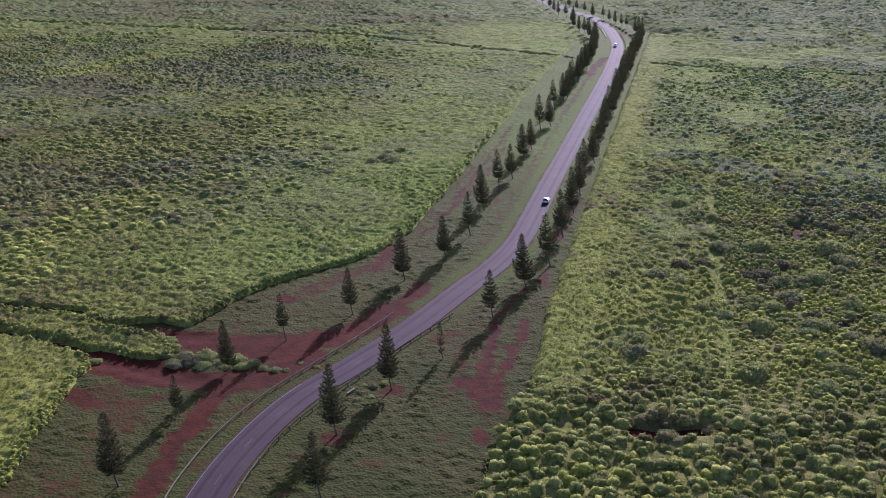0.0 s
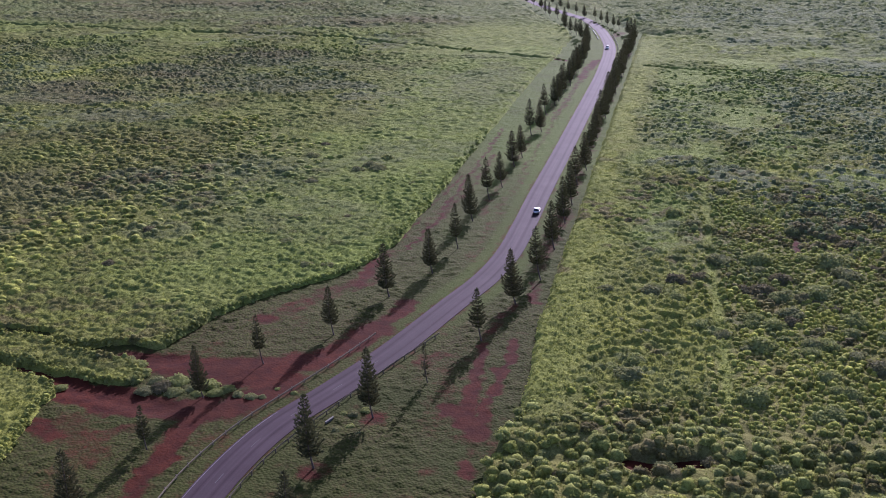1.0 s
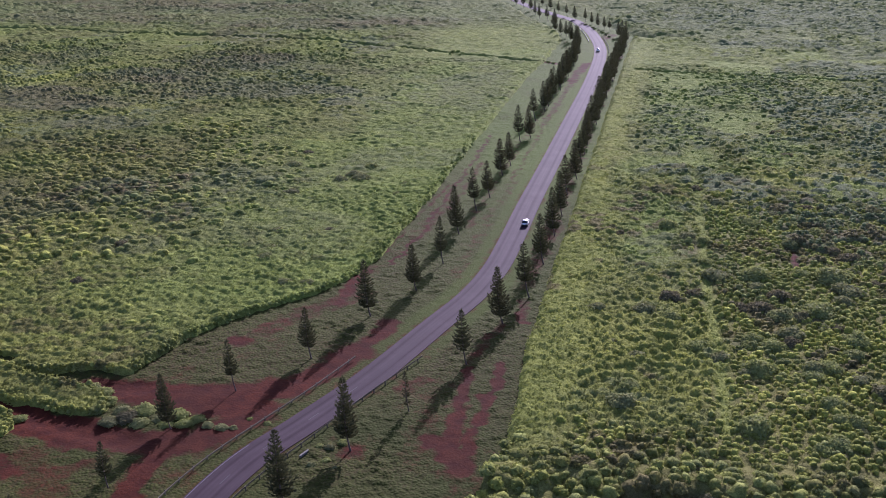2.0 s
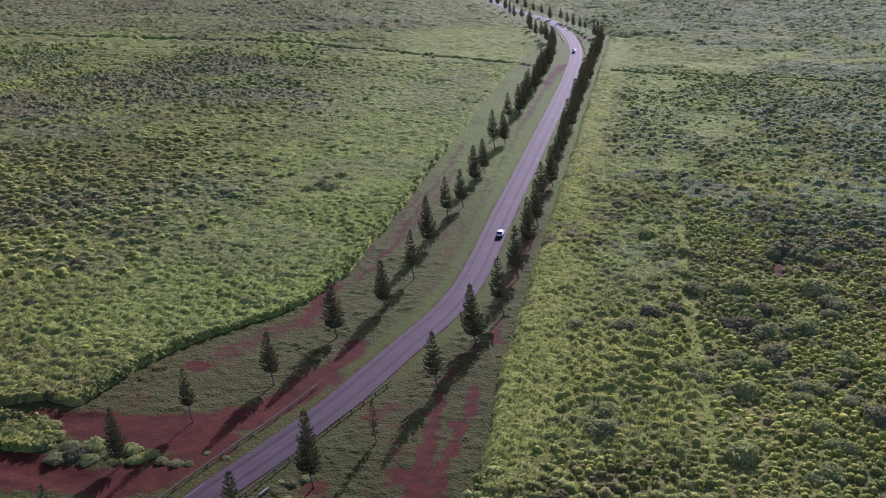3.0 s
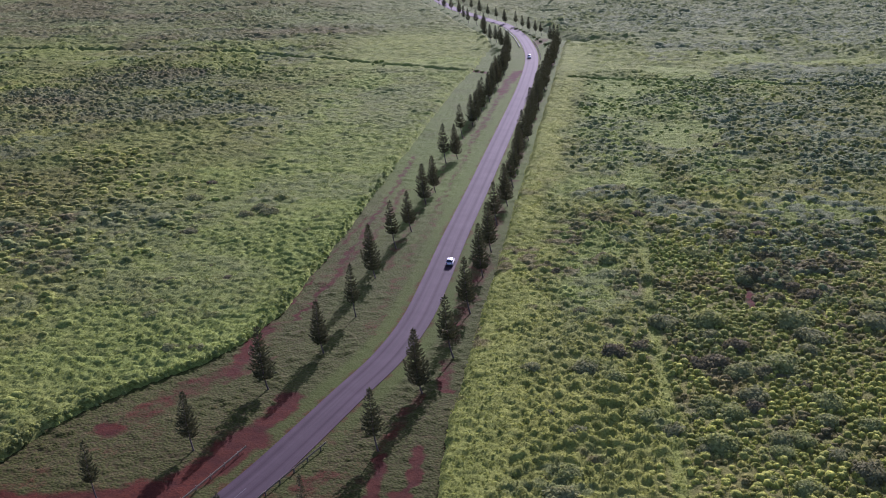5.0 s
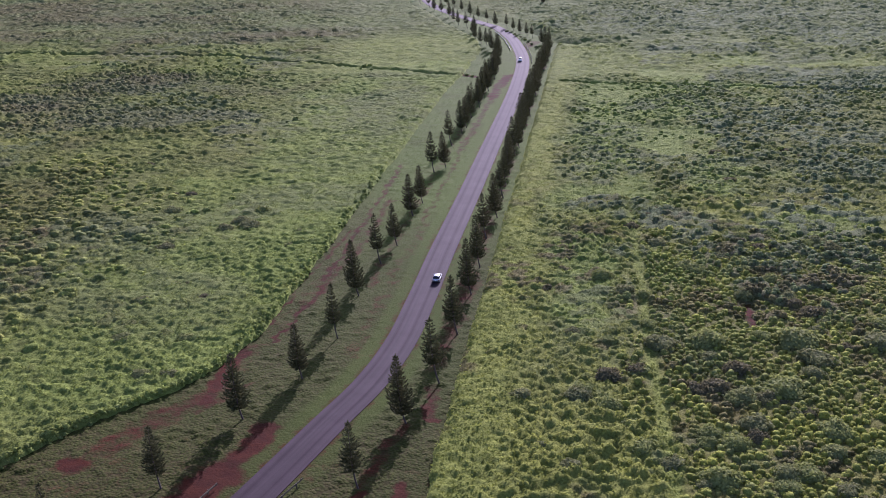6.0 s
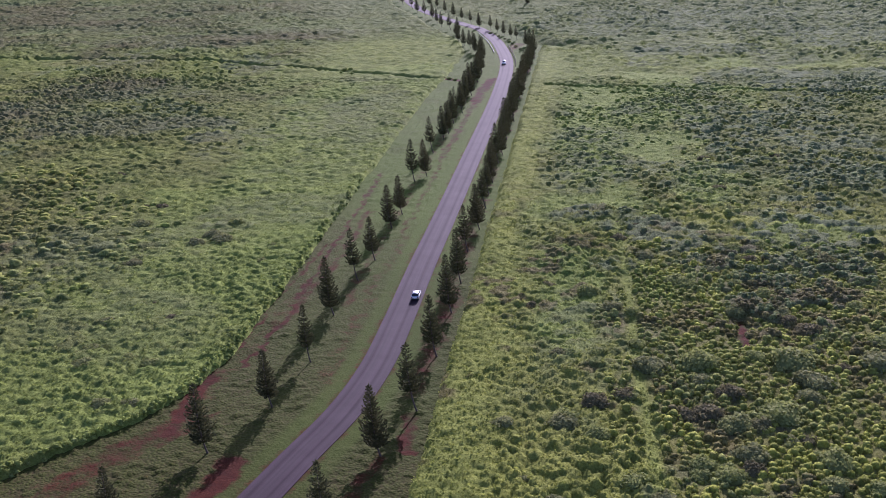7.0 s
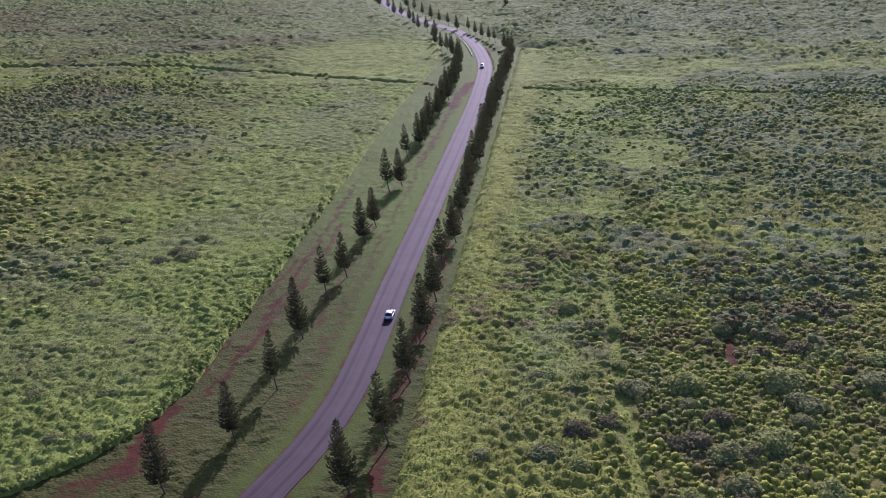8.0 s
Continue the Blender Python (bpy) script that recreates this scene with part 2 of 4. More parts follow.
def near_line(x, y, line):
    """The distance to a line."""
    best = np.full(x.shape, 1e9)
    for (ax, ay), (bx, by) in zip(line[:-1], line[1:]):
        dx, dy = bx - ax, by - ay
        s = np.clip(((x - ax) * dx + (y - ay) * dy) / (dx * dx + dy * dy + 1e-9), 0, 1)
        best = np.minimum(best, np.hypot(x - ax - s * dx, y - ay - s * dy))
    return best


GULLY = spline([(-260, 192), (-180, 183), (-139, 176.6), (-125, 174.3), (-113, 169), (-103, 167), (-88, 163.5)], 4)
CHANNEL = spline([(-122, 184.2), (-112, 183), (-103, 182), (-95, 183)], 4)
DITCHES = [spline([(-620, 640), (-458, 632), (-370, 626), (-325, 617), (-279, 618), (-240, 615), (-194, 605), (-148, 592), (-113, 580), (-72, 563)], 12),
           spline([(-19, 547), (22, 540), (68, 533), (140, 524), (260, 520)], 12),
           spline([(-128, 890), (-119, 867), (-95, 806), (-76, 775), (-54, 734), (-35, 687), (-26, 666), (-3, 663.5), (22, 676)], 8)]
OLD_TRACK = spline([(5.7, 398), (8, 340), (9.6, 295), (9.8, 268), (11.2, 235), (12.2, 210), (12.6, 186)], 12)
HOLLOW = spline([(-30, 158), (-14, 161), (-3, 162), (3, 161.6), (8, 164), (24, 163), (42, 168)], 4)


def right_edge(y):
    return np.interp(y, [100, 142, 162, 174, 187, 205, 216, 640, 655, 666, 687, 734, 775, 806, 867, 930, 1100],
                     [-26, -26.3, -26, -23.8, -24.5, -25.6, -26.4, -27, -27, -25, -33, -53, -75, -93, -118, -135, -140])


def left_edge(y):
    return np.interp(y, [184, 189, 204, 217, 225, 233, 245, 263, 300, 540, 567, 640, 680, 700, 720, 741, 787, 822, 860, 915, 1000],
                     [-101, -100, -96.5, -90.8, -85.1, -78.8, -73.5, -70.6, -70, -69.5, -67.5, -67, -74, -82, -91, -101, -115, -131, -145, -158, -168])


def low_edge(x):
    """The near border of the large field west of the road."""
    return np.interp(x, [-126, -125, -118, -112, -107, -101, -95], [150, 186, 184, 185.5, 188, 187, 190])


def growth(x, y):
    """How far inside the overgrown land a place lies, in metres; below nought outside."""
    wob = (fractal(x, y, 5, 91) - 0.5) * 3.0
    east = x - right_edge(y)
    west = np.minimum(left_edge(y) - x, np.where(x < -126, y - 150, y - low_edge(x)))
    south_west = np.minimum(np.interp(y, [60, 100, 124, 134, 150, 159, 163.5, 168, 170.5, 173, 174.5, 180], [-98, -99, -101, -104, -107.7, -110, -109.3, -113, -120, -128, -140, -190]) - x, 181 - y)
    tongue = np.minimum(np.interp(x, [-126, -118, -110, -104.5, -100.5, -97.5, -96], [187, 182.3, 181, 181, 178, 174, 170]) - y,
                        y - np.interp(x, [-260, -180, -140, -124, -116, -109, -102, -99, -97], [195, 184, 177, 174.8, 172.8, 171, 169.8, 170.5, 172.5]))
    tongue = np.where((x < -96.5), tongue, -9)
    west = np.where((x < -126) & (y < 190), np.maximum(-9, np.minimum(west, tongue)), west)
    inside = np.maximum.reduce([east, west, south_west, tongue])
    inside = np.where(y < 110, np.minimum(inside, near_line(x, y, ROAD[:400:6]) - 9), inside)
    for n, d in enumerate(DITCHES):
        inside = np.minimum(inside, near_line(x, y, d) - (1.7, 1.4, 1.0)[n])
    inside = np.minimum(inside, near_line(x, y, [(32.3, 286), (31.9, 280), (31.4, 274)]) - 0.6)
    inside = np.minimum(inside, near_line(x, y, [(-3.5, 161.8), (2, 161.4), (7.5, 163.4)]) - 1.5)
    return inside + wob * np.where(inside > 6, 0.0, 0.45)


# bare earth: ends of each strip, its half width and how bare it is
BARE_GULLY = [((-110, 167), (-101, 166), 3.0, 1), ((-101, 166), (-80, 163), 3.4, 1), ((-104, 181), (-83, 181), 4.2, 1), ((-83, 181), (-67, 188), 4.2, 1),
              ((-67, 188), (-60, 206), 3.6, 1), ((-60, 206), (-57, 222), 2.2, 0.8), ((-81, 168), (-79.5, 144), 2.2, 0.95), ((-79.5, 144), (-77.5, 122), 1.9, 0.75),
              ((-101, 156), (-92, 145), 4.5, 0.45), ((-106, 153), (-103, 150), 2.5, 0.7), ((-35.6, 202), (-33.8, 182), 1.3, 0.85), ((-33.8, 182), (-33, 170), 1.6, 0.9), ((-29.8, 207), (-30.5, 184), 1.0, 0.8), ((-30.5, 184), (-30, 170), 1.1, 0.85), ((-40, 198), (-38, 168), 3.5, 0.34), ((-37, 175), (-35, 172), 1.8, 0.85)]
BARE_VERGE = [((-33, 170), (-30, 166), 2.5, 1), ((-30.6, 156), (-29, 154), 1.6, 0.7), ((-54, 149.7), (-54, 149), 2.4, 0.7), ((-49.4, 168.4), (-49, 168), 2.6, 0.7),
              ((-46, 191), (-44, 197), 2.2, 0.5), ((-36.5, 205), (-33, 226), 1.2, 0.5), ((-30, 240), (-28.5, 228), 1.4, 0.6), ((-86.5, 206), (-85, 205), 2.4, 0.75),
              ((-71, 226), (-67, 238), 1.6, 0.5), ((-71.5, 253), (-71, 230), 1.6, 0.7), ((-71, 230), (-80, 224), 1.6, 0.55), ((-65, 275), (-61.5, 322), 1.0, 0.5)]
BARE_WEST = [((-108, 162.5), (-100, 164), 2.2, 0.9), ((-100, 162), (-86, 161.5), 2.4, 0.85), ((-104, 151), (-98, 152), 2.2, 0.55), ((-95, 152), (-90, 156), 2.4, 0.5), ((-76, 166), (-70, 178), 4.5, 0.8), ((-84, 178), (-72, 180), 4, 1),
             ((-83, 211), (-70, 236), 3.4, 0.5), ((-70, 240), (-64, 300), 2.6, 0.3), ((-64, 300), (-60.5, 360), 1.8, 0.3), ((-49.5, 250), (-48, 340), 1.8, 0.33)]
BARE_RUTS = [((-77, 242), (-71.4, 257), 0.8, 0.75), ((-71.4, 257), (-69.6, 286), 0.6, 0.62), ((-69.6, 286), (-67.5, 330), 0.6, 0.55), ((-66.2, 258), (-64.7, 283), 0.7, 0.7), ((-64.7, 283), (-65.4, 335), 0.7, 0.66), ((-65.4, 335), (-66, 400), 0.7, 0.55)]
# last two strips: brown litter under the pine rows, also deepening their shadow bands
BARE_FAR = [((-61, 322), (-63, 360), 1.0, 0.5), ((-48.5, 340), (-49, 420), 0.9, 0.42), ((-49, 420), (-48, 510), 1.5, 0.5), ((-48, 510), (-47, 545), 2.4, 0.62),
            ((-47, 545), (-45, 566), 2.4, 0.7), ((-67, 566), (-62, 562), 2.5, 0.8), ((32.8, 291), (31.4, 275), 1.4, 0.75), ((-3, 162), (8, 164), 2.5, 1),
            ((-58, 185), (-56, 192), 1.0, 0.6), ((-31, 256), (-29, 300), 1.6, 0.5), ((-46, 640), (-40, 672), 4, 0.5), ((-56, 690), (-62, 712), 3, 0.5), ((-31, 250), (-31.2, 640), 2.3, 0.46), ((-53.4, 290), (-52.6, 560), 1.3, 0.4)]


def bare(x, y):
    out = np.zeros_like(x)
    u, v = x, y
    x, y = u + 2.6 * (fractal(u, v, 7, 301, 3) - 0.5) + 1.6 * (value(u, v, 1.7, 305) - 0.5), v + 4 * (fractal(u, v, 9, 311, 3) - 0.5) + 1.6 * (value(u, v, 1.7, 315) - 0.5)
    for a, b, r, s in BARE_GULLY + BARE_VERGE + BARE_WEST + BARE_RUTS + BARE_FAR:
        d = near_line(x, y, [a, b]) / r
        out = np.maximum(out, s * np.clip(1.55 - d, 0, 1))
    out = np.maximum(out, 0.36 * np.clip((fractal(x, y, 9, 91) - 0.5) * 4, 0, 1) * np.clip((260 - y) / 60, 0, 1))
    out = np.maximum(out, 0.9 * np.clip(1.6 - near_line(x, y, GULLY) / 2.2, 0, 1))
    shoulder = near_line(u, v, ROAD[::3]) - ROAD_WIDTH / 2
    return np.maximum(out, np.clip(1.25 - shoulder / 1.6, 0, 1) * (0.20 + 0.34 * fractal(u, v, 6, 321)))


def ground_height(x, y):
    z = -0.35 * np.clip(1.5 - near_line(x, y, GULLY) / 2.5, 0, 1) - 0.2 * np.clip(1.4 - near_line(x, y, CHANNEL) / 2.5, 0, 1)
    for n, d in enumerate(DITCHES):
        z = z - (0.8, 0.2, 0.6)[n] * np.clip(1.4 - near_line(x, y, d) / 2, 0, 1)
    tuft, own = domes(x, y, 1.35, 7, 0.32, 0.72)
    tuft = tuft * np.where(own > 0.5, 1.5, 0.45)
    z = z + (0.06 + 0.22 * value(x, y, 7, 19) + 0.15 * value(x, y, 2.6, 23)) * tuft * np.clip(1.1 - 1.3 * bare(x, y), 0, 1) + 0.5 * (fractal(x, y, 14, 33) - 0.5)
    verge = np.clip((near_line(x, y, ROAD[::3]) - 4.2) / 4, 0, 1)
    return z * verge - 0.05


# ---- structure ----
def mesh_from(name, verts, faces, mat, smooth=True, attributes=None):
    """An object from arrays of places and of three- or four-cornered faces."""
    verts, faces = np.asarray(verts, np.float32), np.asarray(faces, np.int32)
    me = bpy.data.meshes.new(name)
    me.vertices.add(len(verts))
    me.vertices.foreach_set("co", verts.ravel())
    k = faces.shape[1]
    me.loops.add(faces.size)
    me.loops.foreach_set("vertex_index", faces.ravel())
    me.polygons.add(len(faces))
    me.polygons.foreach_set("loop_start", np.arange(0, faces.size, k, dtype=np.int32))
    me.polygons.foreach_set("use_smooth", np.full(len(faces), smooth))
    for key, values in (attributes or {}).items():
        me.attributes.new(key, "FLOAT", "POINT").data.foreach_set("value", np.asarray(values, np.float32).ravel())
    me.update(calc_edges=True)
    me.validate()
    me.materials.append(mat)
    return new(name, me)


def grid_faces(rows, cols, keep=None):
    n = np.arange(rows * cols).reshape(rows, cols)
    f = np.stack([n[:-1, :-1], n[:-1, 1:], n[1:, 1:], n[1:, :-1]], -1)
    return f[keep] if keep is not None else f.reshape(-1, 4)


def spread(stops):
    """Grid lines: pairs of a place and the step from there on."""
    out = []
    for (a, s), (b, _) in zip(stops, stops[1:]):
        out += list(np.arange(a, b - s * 0.4, s))
    return np.array(out + [stops[-1][0]])


def build_ground():
    xs = spread([(-4800, 800), (-800, 90), (-260, 10), (-150, 1.5), (-112, 0.58), (-18, 2), (60, 10), (260, 90), (800, 800), (4800, 1)])
    ys = spread([(-1000, 200), (0, 15), (105, 0.55), (280, 1.0), (440, 2.0), (760, 6), (1000, 60), (1600, 700), (4900, 1)])
    x, y = np.meshgrid(xs, ys)
    z, b = ground_height(x, y), bare(x, y)
    side = near_line(x, y, ROAD[::2])
    worn = np.clip((-60 - x) / 3, 0, 1) * np.clip((y - 225) / 10, 0, 1) * np.clip((390 - y) / 60, 0, 1)
    lush = np.maximum(np.clip(1.5 - np.abs(side - 5) / 2.2, 0, 1) * np.clip((y - 195) / 40, 0.2, 1), np.interp(y, [205, 240, 300, 380], [0, 0.3, 0.55, 1.0]) * (0.5 + fractal(x, y, 12, 191))) * (1 - 0.5 * worn)
    # darker grass below y 225, fading out by y 360
    dark_verge = np.maximum(np.clip((225 - y) / 50, 0, 1), 0.5 * np.clip((360 - y) / 60, 0, 1)) * (0.75 + 0.25 * np.clip((x + 62) / 6, 0, 1))
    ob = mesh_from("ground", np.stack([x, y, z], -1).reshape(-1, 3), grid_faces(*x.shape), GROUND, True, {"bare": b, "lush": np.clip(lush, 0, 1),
                    "dark_verge": dark_verge})
    return tagged(ob, "short rough grass verge with patches of bare red earth", "ground", kind="structure")


def ribbon(name, line, half, top, mat, depth=0.12, crown=0.0, seams=(-1, -0.5, 0, 0.5, 1)):
    """A strip with sides along a line, with its place across it as u and along it as v."""
    n = normals(line)
    across = [(seams[0], -depth)] + [(s, 0) for s in seams] + [(seams[-1], -depth)]
    verts = np.stack([np.column_stack([line + n * half * s, np.full(len(line), top + d) + crown * (1 - s * s)]) for s, d in across], 1)
    rows, cols = verts.shape[:2]
    faces = grid_faces(rows, cols)[:, ::-1]
    ob = mesh_from(name, verts.reshape(-1, 3), faces, mat, False)
    far = np.r_[0, np.cumsum(np.linalg.norm(np.diff(line, axis=0), axis=1))]
    uv = np.stack(np.broadcast_arrays(np.array([(s + 1) / 2 for s, _ in across])[None, :], far[:, None]), -1).reshape(-1, 2)
    layer = ob.data.uv_layers.new(name="UVMap")
    layer.data.foreach_set("uv", uv[faces.ravel()].astype(np.float32).ravel())
    return ob


build_ground()
road = tagged(ribbon("road", ROAD, ROAD_WIDTH / 2, 0.05, ASPHALT, 0.3, 0.06), "worn purplish-grey two-lane asphalt road with darker wheel tracks", "road", kind="structure")
for off, y0, y1 in ((-3.05, -100, 168),):
    tagged(ribbon("edge_line", lane(off, y0, y1), 0.07, 0.068, LINE_PAINT, 0.01, 0, (-1, 1)), "thin worn white painted edge line", "road marking", "edge lines", "structure")
centre = lane(0, 60, 200)
far = np.r_[0, np.cumsum(np.linalg.norm(np.diff(centre, axis=0), axis=1))]
for s in np.arange(0, far[-1] - 4, 12.0):
    some = np.stack([np.interp(np.linspace(s, s + 3, 4), far, centre[:, n]) for n in (0, 1)], 1)
    tagged(ribbon("centre_dash", some, 0.05, 0.118, DASH_PAINT, 0.01, 0, (-1, 1)), "faint worn painted dash on the asphalt", "road marking", "centre dashes", "structure")


# ---- field growth ----
# thickets and fresh grass: centre and half sizes
EAST_THICKETS = [(62, 455, 26, 38), (45, 430, 8, 20), (80, 400, 22, 22), (2, 358, 13, 10), (14, 345, 14, 10), (26, 325, 9, 10), (46, 325, 15, 7), (20, 245, 18, 8), (25, 218, 15, 9),
                 (36, 287, 9, 9), (33, 185, 10, 6), (-6, 197, 6, 5), (-2, 240, 7, 6), (8, 317, 6, 6), (95, 560, 45, 22), (65, 755, 90, 60), (160, 690, 70, 45), (60, 640, 40, 14)]
WEST_THICKETS = [(-266, 420, 35, 16), (-290, 435, 30, 20), (-248, 484, 30, 18), (-191, 457, 28, 18), (-220, 386, 25, 12), (-215, 532, 40, 22), (-135, 440, 10, 8), (-151, 466, 16, 9),
                 (-98, 343, 7, 6), (-132, 321, 8, 7), (-138, 285, 10, 8), (-138, 256, 9, 7), (-181, 241, 12, 9), (-166, 306, 14, 9), (-400, 675, 60, 30), (-247, 675, 60, 25), (-172, 700, 60, 25),
                 (-295, 750, 60, 30), (-315, 400, 40, 40), (-420, 800, 120, 60)]
FRESH_GRASS = [(19, 490, 24, 30), (0, 430, 14, 40), (34, 390, 10, 22), (58, 340, 14, 16), (20, 535, 70, 10), (-5, 300, 8, 30), (-95, 330, 32, 110), (-85, 460, 45, 90), (-100, 245, 22, 26), (-95, 560, 60, 40)]


def zone(x, y, spots, k):
    """From 0 to 1: how deep inside one of the given rough ovals a place lies."""
    out, wob = np.zeros_like(x), (fractal(x, y, 16, k, 3) - 0.5) * 1.6
    for cx, cy, rx, ry in spots:
        out = np.maximum(out, 1.25 - np.hypot((x - cx) / rx, (y - cy) / ry))
    return np.clip((out + np.where(out > 0, wob, 0)) * 2.2, 0, 1)


def mounds(x, y, strip, near_west):
    """From 0 to 1: how far the land is covered by round tussocks."""
    wob = 24 * (fractal(x, y, 22, 331, 3) - 0.5)
    east = np.clip((x - 6 + wob) / 5, 0, 1) * np.clip((350 - y + wob) / 40, 0, 1) * (x > -60)
    shore = np.clip((188 - y + 0.5 * wob) / 6, 0, 1) * (x > -60)
    west = np.clip((0.60 - fractal(x, y, 34, 361, 3)) * 7, 0, 0.52) * np.clip((430 - y) / 60, 0, 1) * (x < -60) * (y > 185)
    return np.maximum.reduce([east, shore, west]) * (1 - strip) * (1 - near_west)


def scrub_height(x, y, inside=None):
    """Height of the growth and its looks: dry, scrub, brown."""
    east = x > -60
    patch, wide = fractal(x, y, 45, 11, 4), fractal(x + 400, y, 110, 17, 3)
    smooth = np.clip(np.maximum.reduce([1.3 - np.hypot((x + 95) / 55, (y - 640) / 70), 1.3 - np.hypot((x + 8) / 22, (y - 600) / 55), 0 * x]) * 1.6, 0, 1)
    small, m1 = domes(x, y, 1.55, 21, 0.42, 0.78)
    medium, m2 = domes(x + 7, y, 3.4, 31, 0.4, 0.8)
    big, m3 = domes(x + 2 * value(x, y, 2, 44), y + 3, 4.6, 41, 0.35, 0.75)
    bush = np.maximum(np.where(east, zone(x, y, EAST_THICKETS, 201), zone(x, y, WEST_THICKETS, 202)), np.clip((patch - 0.56) * 8, 0, 0.6))
    strip = np.clip((right_edge(y) + 15.5 + 18 * (fractal(x, y, 18, 55) - 0.5) - x) / 9, 0, 1) * east * (y < 640) * np.clip((y - 160) / 22, 0, 1)
    shore = np.clip((176 - y) / 6, 0, 1) * east
    warp_x, warp_y = x + 14 * (fractal(x, y, 22, 131) - 0.5), y + 14 * (fractal(x, y, 22, 141) - 0.5)
    mosaic = fractal(warp_x, warp_y * 0.7, 42, 151, 3)
    shrubby = np.clip((0.47 - mosaic) * 9, 0, 1) * np.clip((y - 215) / 60, 0, 1)
    meadow = np.where(east, 1, 0.35) * np.clip((mosaic - 0.54) * 9, 0, 1) * (1 - bush) * np.clip((y - 250) / 80, 0, 1)
    near_west = np.clip(1.2 - (left_edge(y) - x) / 75, 0, 1) * (~east) * np.clip((y - 190) / 40, 0, 1) * np.interp(y, [330, 460], [1, 0.6])
    shrubby = shrubby * np.where(east, 1, 0.75) * (1 - near_west)
    bush = bush * (1 - 0.35 * near_west)
    shrubby, meadow = shrubby * (1 - strip) * (1 - smooth), meadow * (1 - strip)
    bush = bush * (1 - strip) * (1 - smooth)
    medium_on = np.clip((fractal(x, y, 24, 61, 3) - 0.40) * 6, 0, 1) * (1 - strip)
    tall = np.where(east, 1.0, np.interp(left_edge(y) - x, [50, 110], [0.7, 1.1])) * np.interp(y, [540, 620], [1, 1.5])
    swell, _ = domes(x + 3 * value(x, y, 3, 46), y + 2, 5.5, 47, 0.5, 0.95)
    near = mounds(x, y, strip, near_west)
    h = 0.45 - 0.1 * near + 0.5 * (wide - 0.5) + (0.6 + 1.0 * fractal(x, y, 26, 121, 3)) * small * tall * (1 - 0.5 * strip) * (1 - 0.8 * near) + (1.0 - 0.5 * near) * medium * medium_on * tall + strip * 0.9 + swell * np.clip((y - 240) / 160, 0, 1) * (1 - strip) * np.where(east, 0.6, 0.6) * np.clip((y - 300) / 250, 1, 2)
    h = h + 1.3 * swell * shore - 0.9 * np.clip(1.3 - near_line(x, y, HOLLOW) / 2.2, 0, 1)
    between = np.clip((9 - x + 10 * (fractal(x, y, 16, 331, 2) - 0.5)) / 5, 0, 1) * np.clip((y - 188) / 8, 0, 1) * np.clip((330 - y) / 30, 0, 1) * east
    h = h * (1 - 0.22 * between)
    h = h * (1 - 0.45 * meadow) * (1 - 0.22 * near_west)
    track = near_line(x, y, [(32.3, 286), (31.9, 280), (31.4, 274)])
    big_on = (track > 4) * (m3 > 0.3) * np.maximum(bush, shrubby) * np.clip((y - 230) / 60, 0, 1)
    h = np.maximum(h, 0.5 + np.where(east, 1.35, 1.3) * big * big_on + 0.4 * small)
    h = h * (1 - 0.3 * smooth)
    h = h + 0.4 * (fractal(x, y, 0.9, 71, 2) - 0.5) * (1 - 0.6 * smooth) * (1 - 0.6 * near)
    h = h * np.clip(near_line(x, y, DITCHES[2]) / 9, 0.3, 1)
    old_track = near_line(x, y, OLD_TRACK)
    h = h * np.clip(0.68 + (old_track - 0.8) / 2.5, 0.68, 1)
    h = h * np.clip(track / 5, 0.15, 1)
    scrub = np.clip(np.maximum(big_on * (big > 0.15), bush * np.where(east & (y < 540), 0.5 * (m2 > 0.5), 0.4 + 0.4 * m2)), 0, 1) * (1 - 0.8 * smooth)
    dry = np.clip(strip * 0.62 + np.clip((wide - 0.5) * 4, 0, np.where(east, 0.7, 0.35)) * (1 - scrub) + 0.22 * (m1 > 0.7) * np.clip((420 - y) / 100, 0.3, 1), 0, 1) * (1 - 0.5 * smooth)
    brown = np.clip((fractal(x + 90, y + 20, 16, 81) - 0.54) * 7, 0, 0.75) * (m2 > 0.4) * np.where(east, 1, 0.7) * np.clip((400 - y) / 80, 0.15, 1)
    scrub, brown = scrub * np.where(east, 1, 0.85), np.clip(brown + np.where(east, 0, (0.3 * bush + 0.3 * np.clip((fractal(x, y, 38, 181) - 0.45) * 6, 0, 1)) * (1 - near_west)), 0, 1)
    inside = growth(x, y) if inside is None else inside
    h = h + 0.45 * np.exp(-np.clip(inside, 0, None) / 2.5) * (x < -60) * np.clip((380 - y) / 120, 0.15, 1) * (0.2 + 1.0 * value(x, y, 2.5, 77) + 0.9 * value(x, y, 0.9, 78))
    # grey-green tint rising beyond y 600, partly distant haze put into the colour
    scrub = np.maximum(scrub, np.clip((y - 600) / 120, 0, 1) * np.where(east, 0.65, 0.6) * (0.6 + 0.6 * wide) * (1 - smooth))
    fresh = np.clip(np.maximum(np.maximum(np.maximum(0.5 * smooth, 0.3 * strip), np.maximum(0.8 * meadow, near_west * np.clip((fractal(x, y, 20, 161) - 0.3) * 5, 0.3, 0.95))), 0.85 * zone(x, y, FRESH_GRASS, 203) * (1 - strip)), 0, 1) * (1 - scrub)
